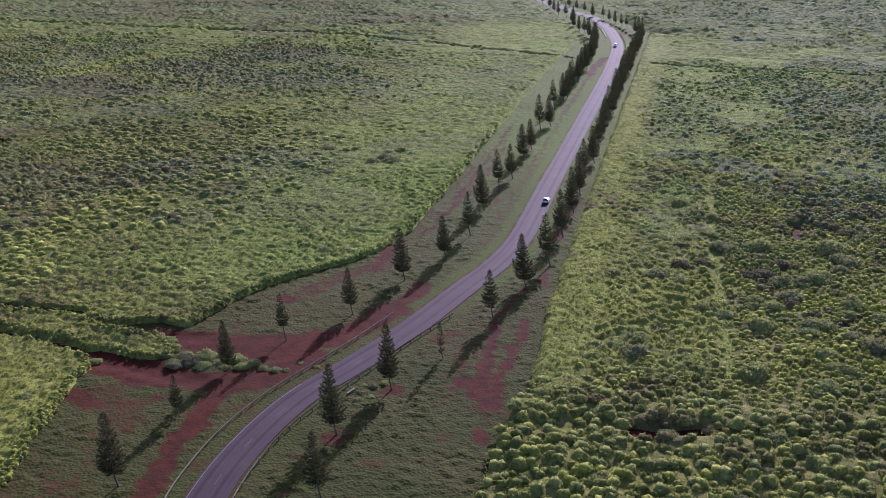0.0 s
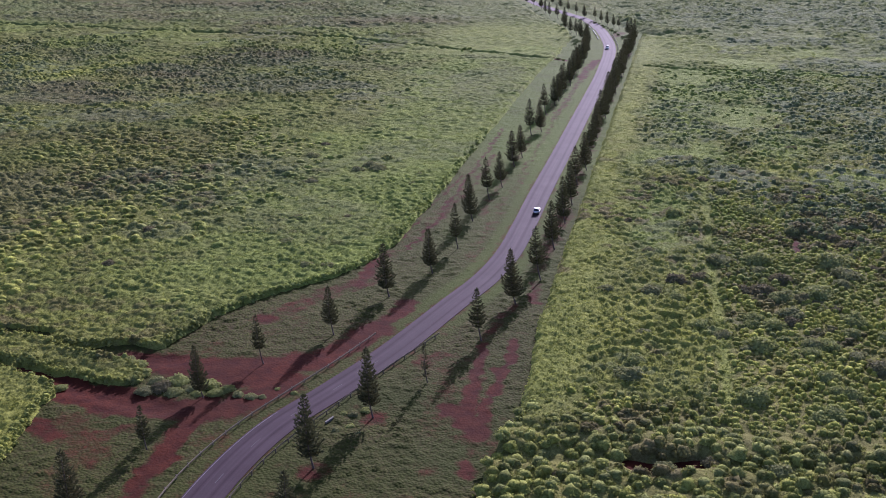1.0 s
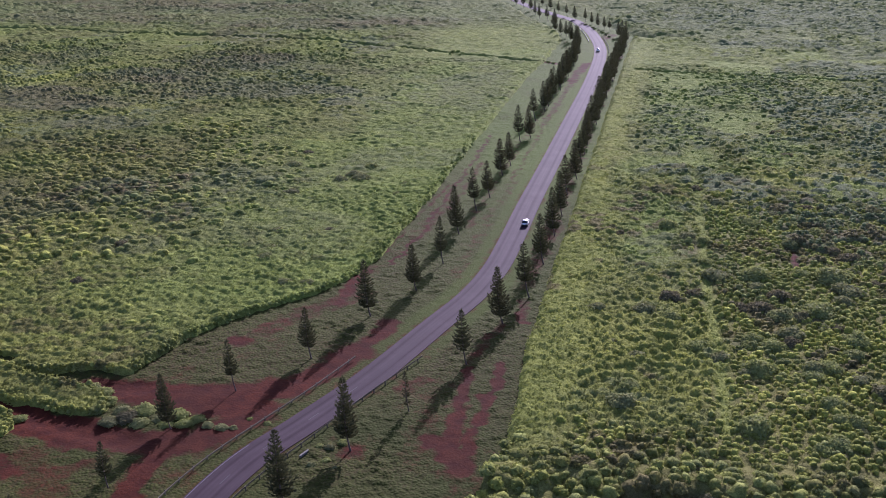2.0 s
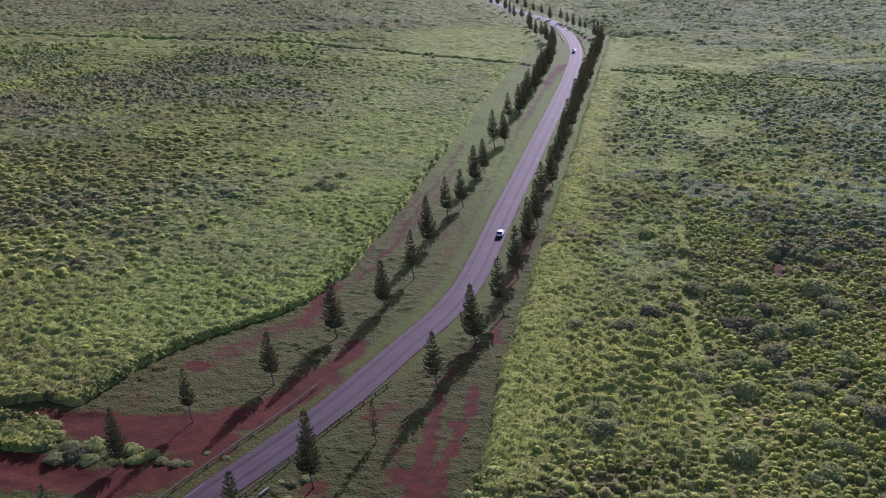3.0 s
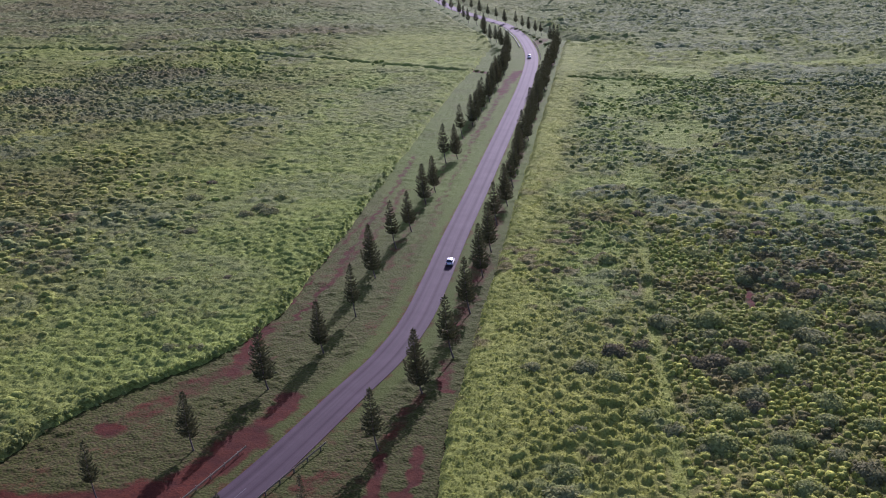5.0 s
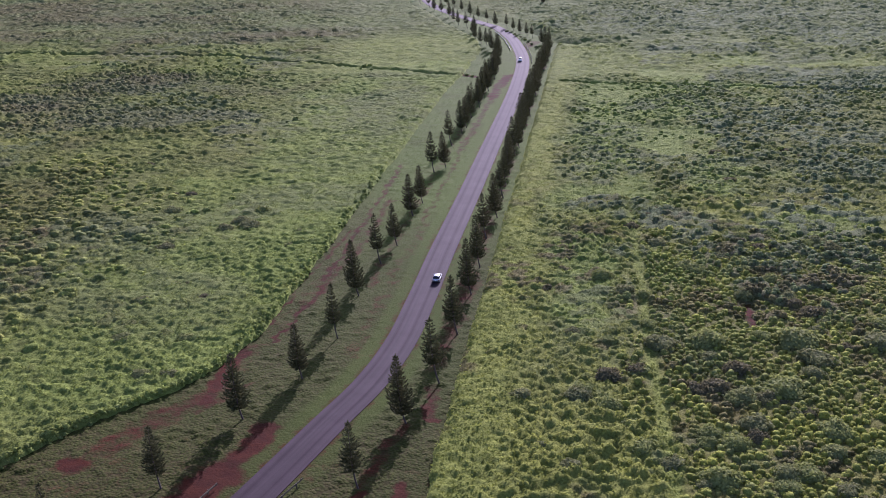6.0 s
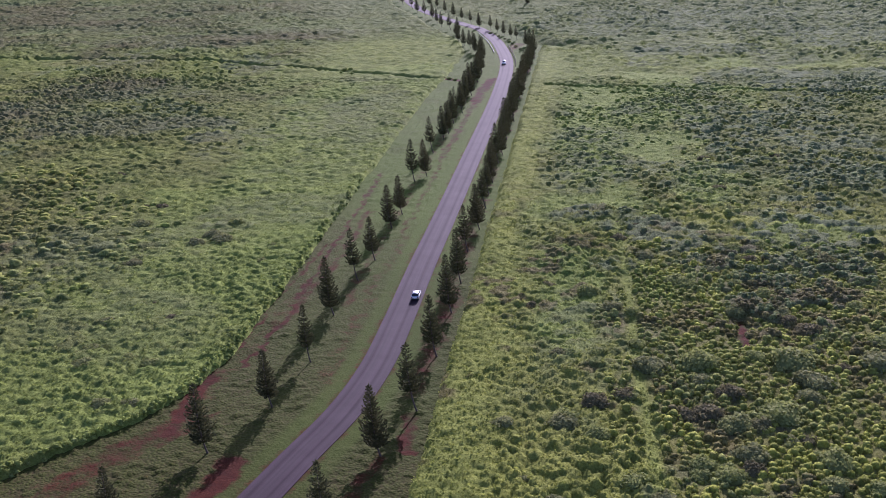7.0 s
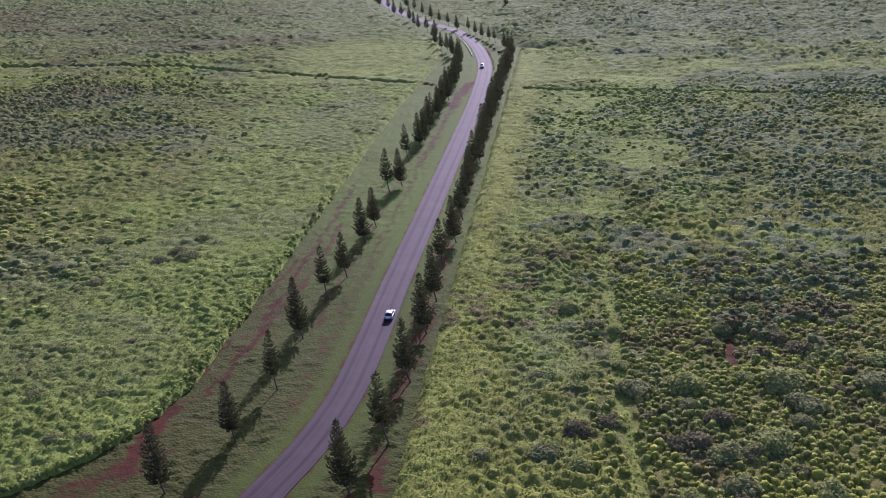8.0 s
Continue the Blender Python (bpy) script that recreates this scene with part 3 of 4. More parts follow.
    gold = np.maximum(np.clip(1.3 - near_line(x, y, [(-300, 405), (-292, 470), (-262, 582)]) / (7 + 8 * value(x, y, 14, 66)), 0, 1), 0.9 * np.clip(1.3 - np.abs(x + 20.5 - 3 * (value(x, y, 20, 67) - 0.5)) / 2.5, 0, 1) * (y > 225) * (y < 640))
    low_land = np.clip((170 - y) / 12, 0, 1) * np.where(east, 0.45, 0.6)
    warm = np.where(east, 0.38, 0.15) * np.clip((350 - y) / 60, 0, 1) * (0.4 + 1.2 * fractal(x, y, 30, 211))
    dry = np.clip(dry + gold + low_land + warm, 0, 1)
    fresh = np.maximum(fresh, np.interp(y, [480, 600], [0, 0.5]) * (1 - scrub))
    dry, brown = dry * (1 - 0.8 * fresh) * np.interp(y, [430, 600], [1, 0.45]), brown * (1 - np.maximum(np.maximum(smooth, meadow), 0.8 * near_west))
    low_strip = np.clip(1.3 - old_track / (1.2 + 1.0 * value(x, y, 6, 371)), 0, 1)
    lawn = np.clip((-96 - x) / 4, 0, 1) * np.clip((180 - y) / 6, 0, 1)
    h, dry, scrub, brown = h * (1 - 0.45 * lawn), np.maximum(dry, 0.38 * lawn), scrub * (1 - lawn), brown * (1 - lawn)
    fresh, scrub, brown = np.maximum(fresh, 0.45 * low_strip), scrub * (1 - low_strip), brown * (1 - low_strip)
    near = near * (1 - low_strip)
    return h, {"fresh": fresh, "dry": dry, "scrub": scrub, "brown": brown, "mound": near}


def build_growth(name, label, x0, x1, y0, y1, step, cut, round_about=False):
    x, y = np.meshgrid(np.arange(x0, x1 + step / 2, step), np.arange(y0, y1 + step / 2, step))
    x, y = x + (np.random.rand(*x.shape) - 0.5) * step * 0.5, y + (np.random.rand(*y.shape) - 0.5) * step * 0.5
    inside = growth(x, y)
    h, looks = scrub_height(x, y, inside)
    # brown litter tint under the tussocks, also painting in the shade of their gaps
    looks["brown"] = np.maximum(looks["brown"], 0.45 * looks["mound"])
    rise = np.clip((inside + 0.2) / (0.6 * step + 0.5 + 1.2 * value(x, y, 1.6, 381) * (step < 1)), 0, 1) ** 0.6
    z = -0.45 + (h + 0.45) * rise
    live = inside > -step
    keep = (live[:-1, :-1] | live[1:, 1:] | live[:-1, 1:] | live[1:, :-1])
    seen = (x > cut(y)[0]) & (x < cut(y)[1])
    if round_about:
        seen = (x < wedge(y)[0] + 5) | (x > wedge(y)[1] - 5) | (y < 108)
    keep &= seen[:-1, :-1]
    used = np.zeros(x.size, bool)
    f = grid_faces(*x.shape, keep)
    used[f.ravel()] = True
    order = np.cumsum(used) - 1
    v = np.stack([x, y, z], -1).reshape(-1, 3)[used]
    ob = mesh_from(name, v, order[f], FOLIAGE, True, {"tone": np.full(used.sum(), 0.42), **{k: a.ravel()[used] for k, a in looks.items()}})
    return tagged(ob, label, "scrub", kind="stuff")


def wedge(y):
    """West and east ends of the land that is built in detail."""
    return np.interp(y, [100, 1000], [-125, -740]), np.interp(y, [100, 1000], [52, 270])


build_growth("field_scrub", "dense green knee-high scrub and grass with darker bushes", -240, 84, 106, 331, 0.5, wedge)
build_growth("field_scrub", "dense green scrub with darker bushes further off", -460, 150, 329.5, 561.5, 0.72, wedge)
build_growth("field_scrub", "distant hazy green scrub and pasture", -745, 275, 559.5, 1012, 1.4, wedge)
build_growth("field_scrub", "green scrubland on either side of the valley road", -1000, 760, -420, 1010, 9.0, lambda y: (y * 0 - 1100, y * 0 + 900), True)
build_growth("field_scrub", "far green scrubland towards the horizon", -2400, 2000, 1010, 3000, 40.0, lambda y: (y * 0 - 2500, y * 0 + 2500))


def build_leaves(name, label, count, x0, x1, y0, y1, size):
    """Loose leaf sprays standing out of the scrub."""
    x, y = x0 + (x1 - x0) * np.random.rand(count), y0 + (y1 - y0) * np.random.rand(count)
    a, b = wedge(y)
    inside = growth(x, y)
    ok = (inside > 0.2) & (x > a) & (x < b) & (np.random.rand(count) > (y - y0) / (y1 - y0) * 1.05)
    ok &= np.maximum(domes(x, y, 1.55, 21, 0.42, 0.78)[0], 0.6 * ((x > -60) & (x < right_edge(y) + 14) | (inside < 4))) > 0.3
    x, y = x[ok], y[ok]
    h, looks = scrub_height(x, y)
    ok = np.random.rand(len(x)) > 0.9 * looks["mound"]
    x, y, h, looks = x[ok], y[ok], h[ok], {k: q[ok] for k, q in looks.items()}
    n = len(x)
    looks["tone"] = np.clip(0.5 + 0.6 * (np.random.rand(n) - 0.5), 0, 1)
    e = 0.35
    slope_x, slope_y = (scrub_height(x + e, y)[0] - h) / e, (scrub_height(x, y + e)[0] - h) / e
    up = np.stack([-slope_x, -slope_y, np.full(n, 1.0)], 1) + np.where(np.random.rand(n) < 0.7, 0.8, 2.4)[:, None] * (np.random.rand(n, 3) - 0.5)
    up /= np.linalg.norm(up, axis=1)[:, None]
    turn, s = np.random.rand(n) * 2 * np.pi, size * (0.6 + 0.8 * np.random.rand(n))
    out = np.stack([np.cos(turn), np.sin(turn), np.zeros(n)], 1)
    out -= up * (out * up).sum(1)[:, None]
    out /= np.linalg.norm(out, axis=1)[:, None]
    side = np.cross(up, out)
    base = np.stack([x, y, h + 0.02 + 0.26 * np.random.rand(n)], 1) - out * (s * 0.5)[:, None]
    v = np.stack([base, base + out * (s * 0.55)[:, None] + side * (s * 0.32)[:, None], base + out * s[:, None], base + out * (s * 0.55)[:, None] - side * (s * 0.32)[:, None]], 1)
    ob = mesh_from(name, v.reshape(-1, 3), np.arange(4 * n).reshape(-1, 4), LEAVES, False, {k: np.repeat(q, 4) for k, q in looks.items()})
    return tagged(ob, label, "foliage", kind="stuff")


build_leaves("scrub_leaves", "loose light green leaf sprays standing out of the scrub", 1000000, -300, 110, 112, 480, 0.42)


def build_clumps(name, label, side_of_road, y0, y1, cell, k, sprays, flat=1.0, rim=False, far=False, tone=0.6):
    """Rounded tussocks, one to a cell, each a lumpy dome with loose leaf sprays standing out of it."""
    i, j = np.meshgrid(np.arange(-560 // cell, 230 // cell), np.arange(y0 // cell, y1 // cell))
    i, j = i.ravel(), j.ravel()
    x, y = (i + 0.05 + 0.9 * hashed(i, j, k)) * cell, (j + 0.05 + 0.9 * hashed(i, j, k + 1)) * cell
    a, b = wedge(y)
    inside = growth(x, y)
    ok = (inside > 0.4) & (x > a) & (x < b) & ((x + 60) * side_of_road > 0) & (hashed(i, j, k + 2) > 0.06)
    if rim:
        ok = (inside > -0.15) & (inside < 2.0) & (x > a) & (x < b) & (x < -60) & (hashed(i, j, k + 2) > np.interp(y, [230, 320, 400], [0.1, 0.6, 0.95]))
    i, j, x, y, inside = i[ok], j[ok], x[ok], y[ok], inside[ok]
    h, looks = scrub_height(x, y, inside)
    if far:
        ok = (fractal(x, y, 40, 391, 3) + 0.25 * looks["scrub"] > 0.42 + 0.45 * hashed(i, j, k + 3)) & np.where(x > -60, x > right_edge(y) + 14, x < left_edge(y) - 45)
    else:
        ok = rim | (looks["mound"] > 0.15 + 0.6 * hashed(i, j, k + 3))
    i, j, x, y, h, looks = i[ok], j[ok], x[ok], y[ok], h[ok], {key: v[ok] for key, v in looks.items()}
    if rim:
        looks["scrub"], h = np.maximum(looks["scrub"], 0.4 * hashed(i, j, k + 7)), h * np.clip(0.3 + growth(x, y), 0.1, 1)
    low_land = np.clip((178 - y) / 4, 0, 1) * (x > -60)
    looks["scrub"] = np.maximum(looks["scrub"], 0.5 * low_land * hashed(i, j, k + 8))
    n, size = len(x), hashed(i, j, k + 4)
    rng = np.random.default_rng(k)
    r = cell * (0.36 + 0.36 * size) * (2 - flat)
    tall = cell * (0.28 + 0.30 * size) * (0.6 + 0.8 * fractal(x, y, 18, 341, 2)) * flat
    if far:
        r, tall = cell * (0.28 + 0.28 * size), cell * (0.16 + 0.20 * size)
    sides = 7
    turn = rng.uniform(0, 6.28, n)
    rings = [np.stack([x, y, h - 0.1 + tall], 1)[:, None]]
    for out, rise in ((0.66, 0.78), (1.0, -0.05)):
        w = turn[:, None] + np.arange(sides) * 2 * np.pi / sides + out
        q = r[:, None] * out * rng.uniform(0.62, 1.32, (n, sides))
        rings.append(np.stack([x[:, None] + q * np.cos(w), y[:, None] + q * np.sin(w), (h - 0.1)[:, None] + tall[:, None] * rise * rng.uniform(0.74, 1.26, (n, sides))], -1))
    verts = np.concatenate(rings, 1)
    per = verts.shape[1]
    faces = [(0, 1 + c, 1 + (c + 1) % sides) for c in range(sides)]
    for c in range(sides):
        p, q = 1 + c, 1 + (c + 1) % sides
        faces += [(p, p + sides, q + sides), (p, q + sides, q)]
    faces = (np.array(faces)[None] + (np.arange(n) * per)[:, None, None]).reshape(-1, 3)
    looks["dry"] = np.clip(looks["dry"] + 0.3 * (hashed(i, j, k + 6) > 0.6), 0, 1)
    looks["tone"] = np.clip(tone + 0.7 * (hashed(i, j, k + 5) - 0.5) + 0.5 * (value(x, y, 7, 351) - 0.5), 0, 1)
    ob = mesh_from(name, verts.reshape(-1, 3), faces, FOLIAGE, True, {key: np.repeat(v, per) for key, v in looks.items()})
    tagged(ob, label, "scrub", kind="stuff")
    # leaf sprays over each dome
    m = n * sprays
    own = np.repeat(np.arange(n), sprays)
    w, e = rng.uniform(0, 6.28, m), np.arccos(rng.uniform(0.0, 1, m))
    d = np.stack([np.sin(e) * np.cos(w), np.sin(e) * np.sin(w), np.cos(e)], 1)
    at = np.stack([x, y, h - 0.1], 1)[own] + d * np.stack([r, r, tall], 1)[own] * rng.uniform(0.92, 1.2, m)[:, None]
    face = d + rng.normal(size=(m, 3)) * 0.6 + np.array([0, 0, 0.25])
    face /= np.linalg.norm(face, axis=1)[:, None]
    out = np.cross(face, rng.normal(size=(m, 3)))
    out /= np.linalg.norm(out, axis=1)[:, None]
    side = np.cross(face, out)
    s = rng.uniform(0.12, 0.26, m)[:, None]
    v = np.stack([at - out * s, at + side * s * 0.65, at + out * s, at - side * s * 0.65], 1)
    ob = mesh_from("scrub_leaves", v.reshape(-1, 3), np.arange(4 * m).reshape(-1, 4), LEAVES, False, {key: np.repeat(q[own] - (0.2 if key == "tone" else 0), 4) for key, q in looks.items()})
    tagged(ob, "pale yellow-green leaf sprays on the tussocks", "foliage", kind="stuff")


build_clumps("scrub_clumps", "round yellow-green tussocks with dark gaps between them", 1, 177, 360, 1.5, 501, 17)
build_clumps("scrub_clumps", "tall olive-green bushes grown together on the low ground", 1, 110, 177, 2.2, 511, 44, 0.95, tone=0.42)
build_clumps("scrub_clumps", "low olive-green shrubs crowded together in the wide field", -1, 185, 430, 2.2, 521, 22, 0.76, tone=0.68)
build_clumps("scrub_clumps", "scattered grey-green shrubs far off in the pastures", 1, 355, 545, 2.3, 561, 4, far=True)
build_clumps("scrub_clumps", "scattered olive shrubs far off in the wide field", -1, 425, 590, 2.7, 581, 4, far=True)
build_clumps("field_edge_shrubs", "ragged dark green shrubs along the edges of the fields", -1, 110, 420, 0.95, 541, 7, 1.0, True)


# ---- things ----
def part(name, bm, mat, parent=None, label="", smooth=False):
    me = bpy.data.meshes.new(name)
    bm.normal_update()
    bm.to_mesh(me)
    bm.free()
    me.materials.append(mat)
    if smooth:
        me.polygons.foreach_set("use_smooth", np.ones(len(me.polygons), bool))
    ob = new(name, me)
    if parent:
        ob.parent = parent
    return tagged(ob, label)


def box(bm, x0, x1, y0, y1, z0, z1, bevel=0.0):
    r = bmesh.ops.create_cube(bm, size=1, matrix=Matrix.LocRotScale(((x0 + x1) / 2, (y0 + y1) / 2, (z0 + z1) / 2), None, (x1 - x0, y1 - y0, z1 - z0)))
    if bevel:
        bmesh.ops.bevel(bm, geom=list({e for v in r["verts"] for e in v.link_edges}), offset=bevel, segments=2, affect="EDGES", profile=0.5)
    return bm


def tube(bm, centres, radii, sides=7):
    """A tapered tube through the given centres, closed at its ends."""
    rings = []
    for c, r in zip(centres, radii):
        rings.append([bm.verts.new((c[0] + r * math.cos(2 * math.pi * k / sides), c[1] + r * math.sin(2 * math.pi * k / sides), c[2])) for k in range(sides)])
    for a, b in zip(rings, rings[1:]):
        for k in range(sides):
            bm.faces.new((a[k], a[(k + 1) % sides], b[(k + 1) % sides], b[k]))
    bm.faces.new(rings[0][::-1])
    bm.faces.new(rings[-1])
    return bm


def pine(seed, label, fullness=1.0, clear=2.4, spread_at=1.75):
    """A narrow pine 12 m high: a trunk with a bend near its foot, and whorls of short upswept branches hung with needle sprays."""
    rnd = random.Random(seed)
    height = 12.0
    tree = tagged(new("pine_tree"), label, "tree", "pines along the road")
    bend = rnd.uniform(0.8, 1.5)

    def centre(z):
        return Vector((-bend * (1 - math.exp(-z / 3.2)) - 0.02 * z, 0.12 * math.sin(z * 0.5 + seed), z))
    zs = [-0.3, 0.15, 0.6, 1.2, 2.0, 3.2, 5, 7, 9, 11, 11.9]
    part("trunk", tube(bmesh.new(), [centre(max(z, 0)) + Vector((0, 0, min(z, 0))) for z in zs], [0.24, 0.20, 0.17, 0.155, 0.145, 0.13, 0.11, 0.085, 0.06, 0.03, 0.012]), BARK, tree, "", True)
    verts, faces = [], []

    def spray(p, d, length, r):
        """A flat spray of needles from p along d."""
        d = d.normalized()
        u = d.orthogonal().normalized()
        q = rnd.uniform(0, 6.28)
        w = (u * math.cos(q) + d.cross(u) * math.sin(q)) * r
        k = len(verts)
        verts.extend([p, p + d * (length * 0.45) + w, p + d * length, p + d * (length * 0.45) - w])
        faces.append((k, k + 1, k + 2, k + 3))
    z = clear
    while z < height - 0.3:
        up = (z - clear) / (height - clear)
        reach = spread_at * (1 - up) ** 0.84 * min(1, 0.66 + up * 2.2) * rnd.uniform(0.86, 1.08) + 0.1
        count = max(5, int((10 - 4 * up) * (0.4 + 0.6 * fullness)))
        start = rnd.uniform(0, 6)
        for n in range(count):
            if rnd.random() > fullness:
                continue
            az = start + n * 2 * math.pi / count + rnd.uniform(-0.2, 0.2)
            long = reach * rnd.uniform(0.78, 1.12)
            out = Vector((math.cos(az), math.sin(az), 0))
            steps = max(3, int(long / 0.2))
            for s in range(steps):
                f = (s + 0.7) / steps
                at = centre(z) + out * long * f * 0.92 + Vector((0, 0, 0.62 * long * f * f - 0.30 * long * f + rnd.uniform(-0.05, 0.05)))
                for twig in range(3):
                    side = Vector((-out.y, out.x, 0)) * rnd.uniform(-0.8, 0.8)
                    spray(at + side * 0.12, out * 0.6 + side + Vector((0, 0, rnd.uniform(0.1, 0.9))), rnd.uniform(0.45, 0.8) * (1 - 0.3 * up), 0.13 * (1 - 0.3 * up))
        z += rnd.uniform(0.56, 0.74) * (1.1 - 0.45 * up)
    for n in range(6):
        spray(centre(height - 0.8 + n * 0.12), Vector((rnd.uniform(-0.4, 0.4), rnd.uniform(-0.4, 0.4), 1)), 0.65, 0.11)
    me = bpy.data.meshes.new("crown")
    me.from_pydata(verts, [], faces)
    me.materials.append(NEEDLES)
    crown = new("crown", me)
    crown.parent = tree
    return tree


PINE_LABEL = "tall dark green conical pine with a bent foot beside the road"
PINES = [pine(3 + n, PINE_LABEL, (0.9, 0.82, 0.97, 0.78, 0.86, 0.92)[n], (2.3, 3.4, 2.0, 3.9, 2.8, 2.2)[n], (2.8, 2.55, 2.9, 2.45, 2.65, 2.8)[n]) for n in range(6)]
THIN_PINE = pine(31, "small thin sparse pine standing on the roadside slope", 0.5, 2.2, 1.3)
TREES = [(-82.4, 126, 13.4), (-83.4, 149.2, 8.4), (-82.4, 169, 10.8), (-77, 185, 10.5), (-67.8, 201.3, 10.9), (-62.2, 224.7, 13), (-55.9, 241.4, 11.6), (-53.7, 260.6, 12.2),
         (-54.6, 284.3, 13.6), (-53.6, 305, 13), (-52.2, 319, 11.5), (-52.5, 344, 12.4), (-51.9, 357, 11.6), (-53.8, 391, 13.5), (-50.8, 397, 12), (-53.1, 427, 12.8),
         (-49.5, 129.5, 12), (-54, 149.7, 13.4), (-49.4, 168.4, 13.6), (-36.7, 204.9, 11.8), (-33, 226.3, 13.2), (-29.4, 242, 13.5)]
right_row = [265, 287, 305, 327, 345, 364, 378, 390, 402, 414, 425, 436, 446, 456, 466, 476, 486, 496, 506, 516, 526, 537, 548, 558, 568, 579, 590, 600, 611, 622, 632]
left_row = [446, 455, 464, 473, 482, 491, 500, 509, 518, 527, 536, 546, 556, 566, 576, 586, 596, 605, 613, 621, 629]
rnd = random.Random(5)
TREES += [(-29.3 + rnd.uniform(-0.6, 0.6), y, rnd.uniform(11.2, 13.8)) for y in right_row]
TREES += [(-51.2 + rnd.uniform(-0.8, 0.8) - 0.11 * max(0, y - 580), y, rnd.uniform(10.5, 13)) for y in left_row]
TREES += [(-60.5, 640, 11), (-62.5, 649, 10.5), (-65.5, 657, 10), (-70, 667, 9.5), (-75, 682, 9.5), (-78, 697, 9.5), (-79, 714, 10), (-86, 731, 10), (-93, 742, 10), (-99, 764, 9.5), (-105, 786, 10.5),
          (-113, 804, 10.5), (-121, 822, 11), (-128, 842, 11), (-139, 866, 12), (-146, 890, 11), (-45.6, 856, 9)]
TREES += [(-32, 648, 12), (-35, 664, 9), (-42, 687, 8), (-46, 696, 8), (-51, 707, 8.5), (-56, 720, 8), (-61, 731, 9), (-69, 742, 9), (-76, 756, 9), (-84, 776, 8.5), (-92, 796, 9.5),
          (-101, 819, 9), (-109, 838, 10), (-118, 862, 10)]
places = []
for n, (x, y, h) in enumerate(TREES):
    k = h / 12
    wide = k * rnd.uniform(0.78, 0.98)
    places.append(Matrix.LocRotScale((x, y, -0.05), Euler((0, 0, rnd.uniform(-0.35, 0.35))), (wide, wide, k)))
for n, m in enumerate(places[6:]):
    copy_thing(PINES[n % 6], m)
for tree, m in zip(PINES, places):
    tree.matrix_basis = m
THIN_PINE.matrix_basis = Matrix.LocRotScale((-43, 183.5, -0.05), None, (0.68, 0.68, 0.68))


def strip_mesh(line3, profile):
    """A profile of (out, up) pairs drawn along a line of places on the ground, as a bmesh; out is to the right of the line."""
    line = np.array(line3, float)
    n = normals(line[:, :2])
    bm = bmesh.new()
    rows = [[bm.verts.new((p[0] + m[0] * o, p[1] + m[1] * o, u)) for o, u in profile] for p, m in zip(line, n)]
    for a, b in zip(rows, rows[1:]):
        for k in range(len(profile)):
            q = (k + 1) % len(profile)
            bm.faces.new((a[k], b[k], b[q], a[q]))
    bm.faces.new(rows[0])
    bm.faces.new(rows[-1][::-1])
    bmesh.ops.recalc_face_normals(bm, faces=bm.faces)
    return bm


def guardrail(line, face, label, beam_mat, spacing=3.8):
    """A steel rail with a doubly ridged face on wooden posts. face: 1 if the road lies to the right of the line, else -1."""
    rail = tagged(new("guardrail"), label, "guardrail", "guardrails")
    w = [(0.00, 0.42), (0.07, 0.46), (0.07, 0.52), (0.01, 0.57), (0.07, 0.62), (0.07, 0.68), (0.0, 0.73), (-0.02, 0.73), (0.04, 0.67), (0.04, 0.63), (-0.02, 0.57), (0.04, 0.51), (0.04, 0.47), (-0.02, 0.42)]
    part("beam", strip_mesh(line, [(o * face, u) for o, u in w]), beam_mat, rail, "pale weathered steel beam")
    far = np.r_[0, np.cumsum(np.linalg.norm(np.diff(line, axis=0), axis=1))]
    n = normals(line)
    shared = None
    for s in np.arange(0.4, far[-1], spacing):
        p = [np.interp(s, far, line[:, k]) for k in (0, 1)]
        m = [np.interp(s, far, n[:, k]) for k in (0, 1)]
        if shared is None:
            post = part("post", box(bmesh.new(), -0.09, 0.09, -0.09, 0.09, -0.4, 0.80, 0.02), POST_WOOD, rail, "dark weathered wooden post")
            shared = post.data
        else:
            post = new("post", shared)
            post.parent = rail
            tagged(post, "dark weathered wooden post")
        post.matrix_basis = pose(p[0] - face * m[0] * 0.15, p[1] - face * m[1] * 0.15, 0, 0, 0, math.degrees(math.atan2(m[1], m[0])))
    for e in (0, -1):
        cap = part("end_cap", box(bmesh.new(), -0.05, 0.10, -0.25, 0.25, 0.38, 0.77, 0.05), beam_mat, rail, "rounded pale rail end")
        cap.matrix_basis = pose(line[e][0], line[e][1], 0, 0, 0, math.degrees(math.atan2(n[e][1] * face, n[e][0] * face)))
    return rail


LEFT_RAIL = spline([(-57, 80), (-67.5, 104), (-72.9, 122), (-74.3, 136), (-73.9, 148), (-71.6, 161), (-67.6, 174), (-63.4, 187), (-59.1, 202.6)], 1.2)
RIGHT_RAIL = spline([(-49, 75), (-57.5, 100), (-62.3, 122), (-63.6, 136), (-62.9, 148), (-60.6, 159), (-56.4, 173), (-52, 188), (-46.0, 205.5)], 1.2)
guardrail(LEFT_RAIL, 1, "long curved guardrail with a pale beam on wooden posts", RAIL_STEEL)
guardrail(RIGHT_RAIL, -1, "long curved guardrail seen with its wooden posts above the grass slope", RAIL_STEEL)
BRIGHT_STEEL = grained("bright_galvanised_steel", (0.6, 0.6, 0.6), (0.8, 0.8, 0.8), 3, 0.35, 0.3, 0)
guardrail(lane(-5.2, 640, 716), 1, "bright galvanised guardrail on the inside of the distant bend", BRIGHT_STEEL, 4.0)
guardrail(lane(4.4, 600, 668), -1, "dull guardrail on the outside of the distant bend", RAIL_STEEL, 4.0)

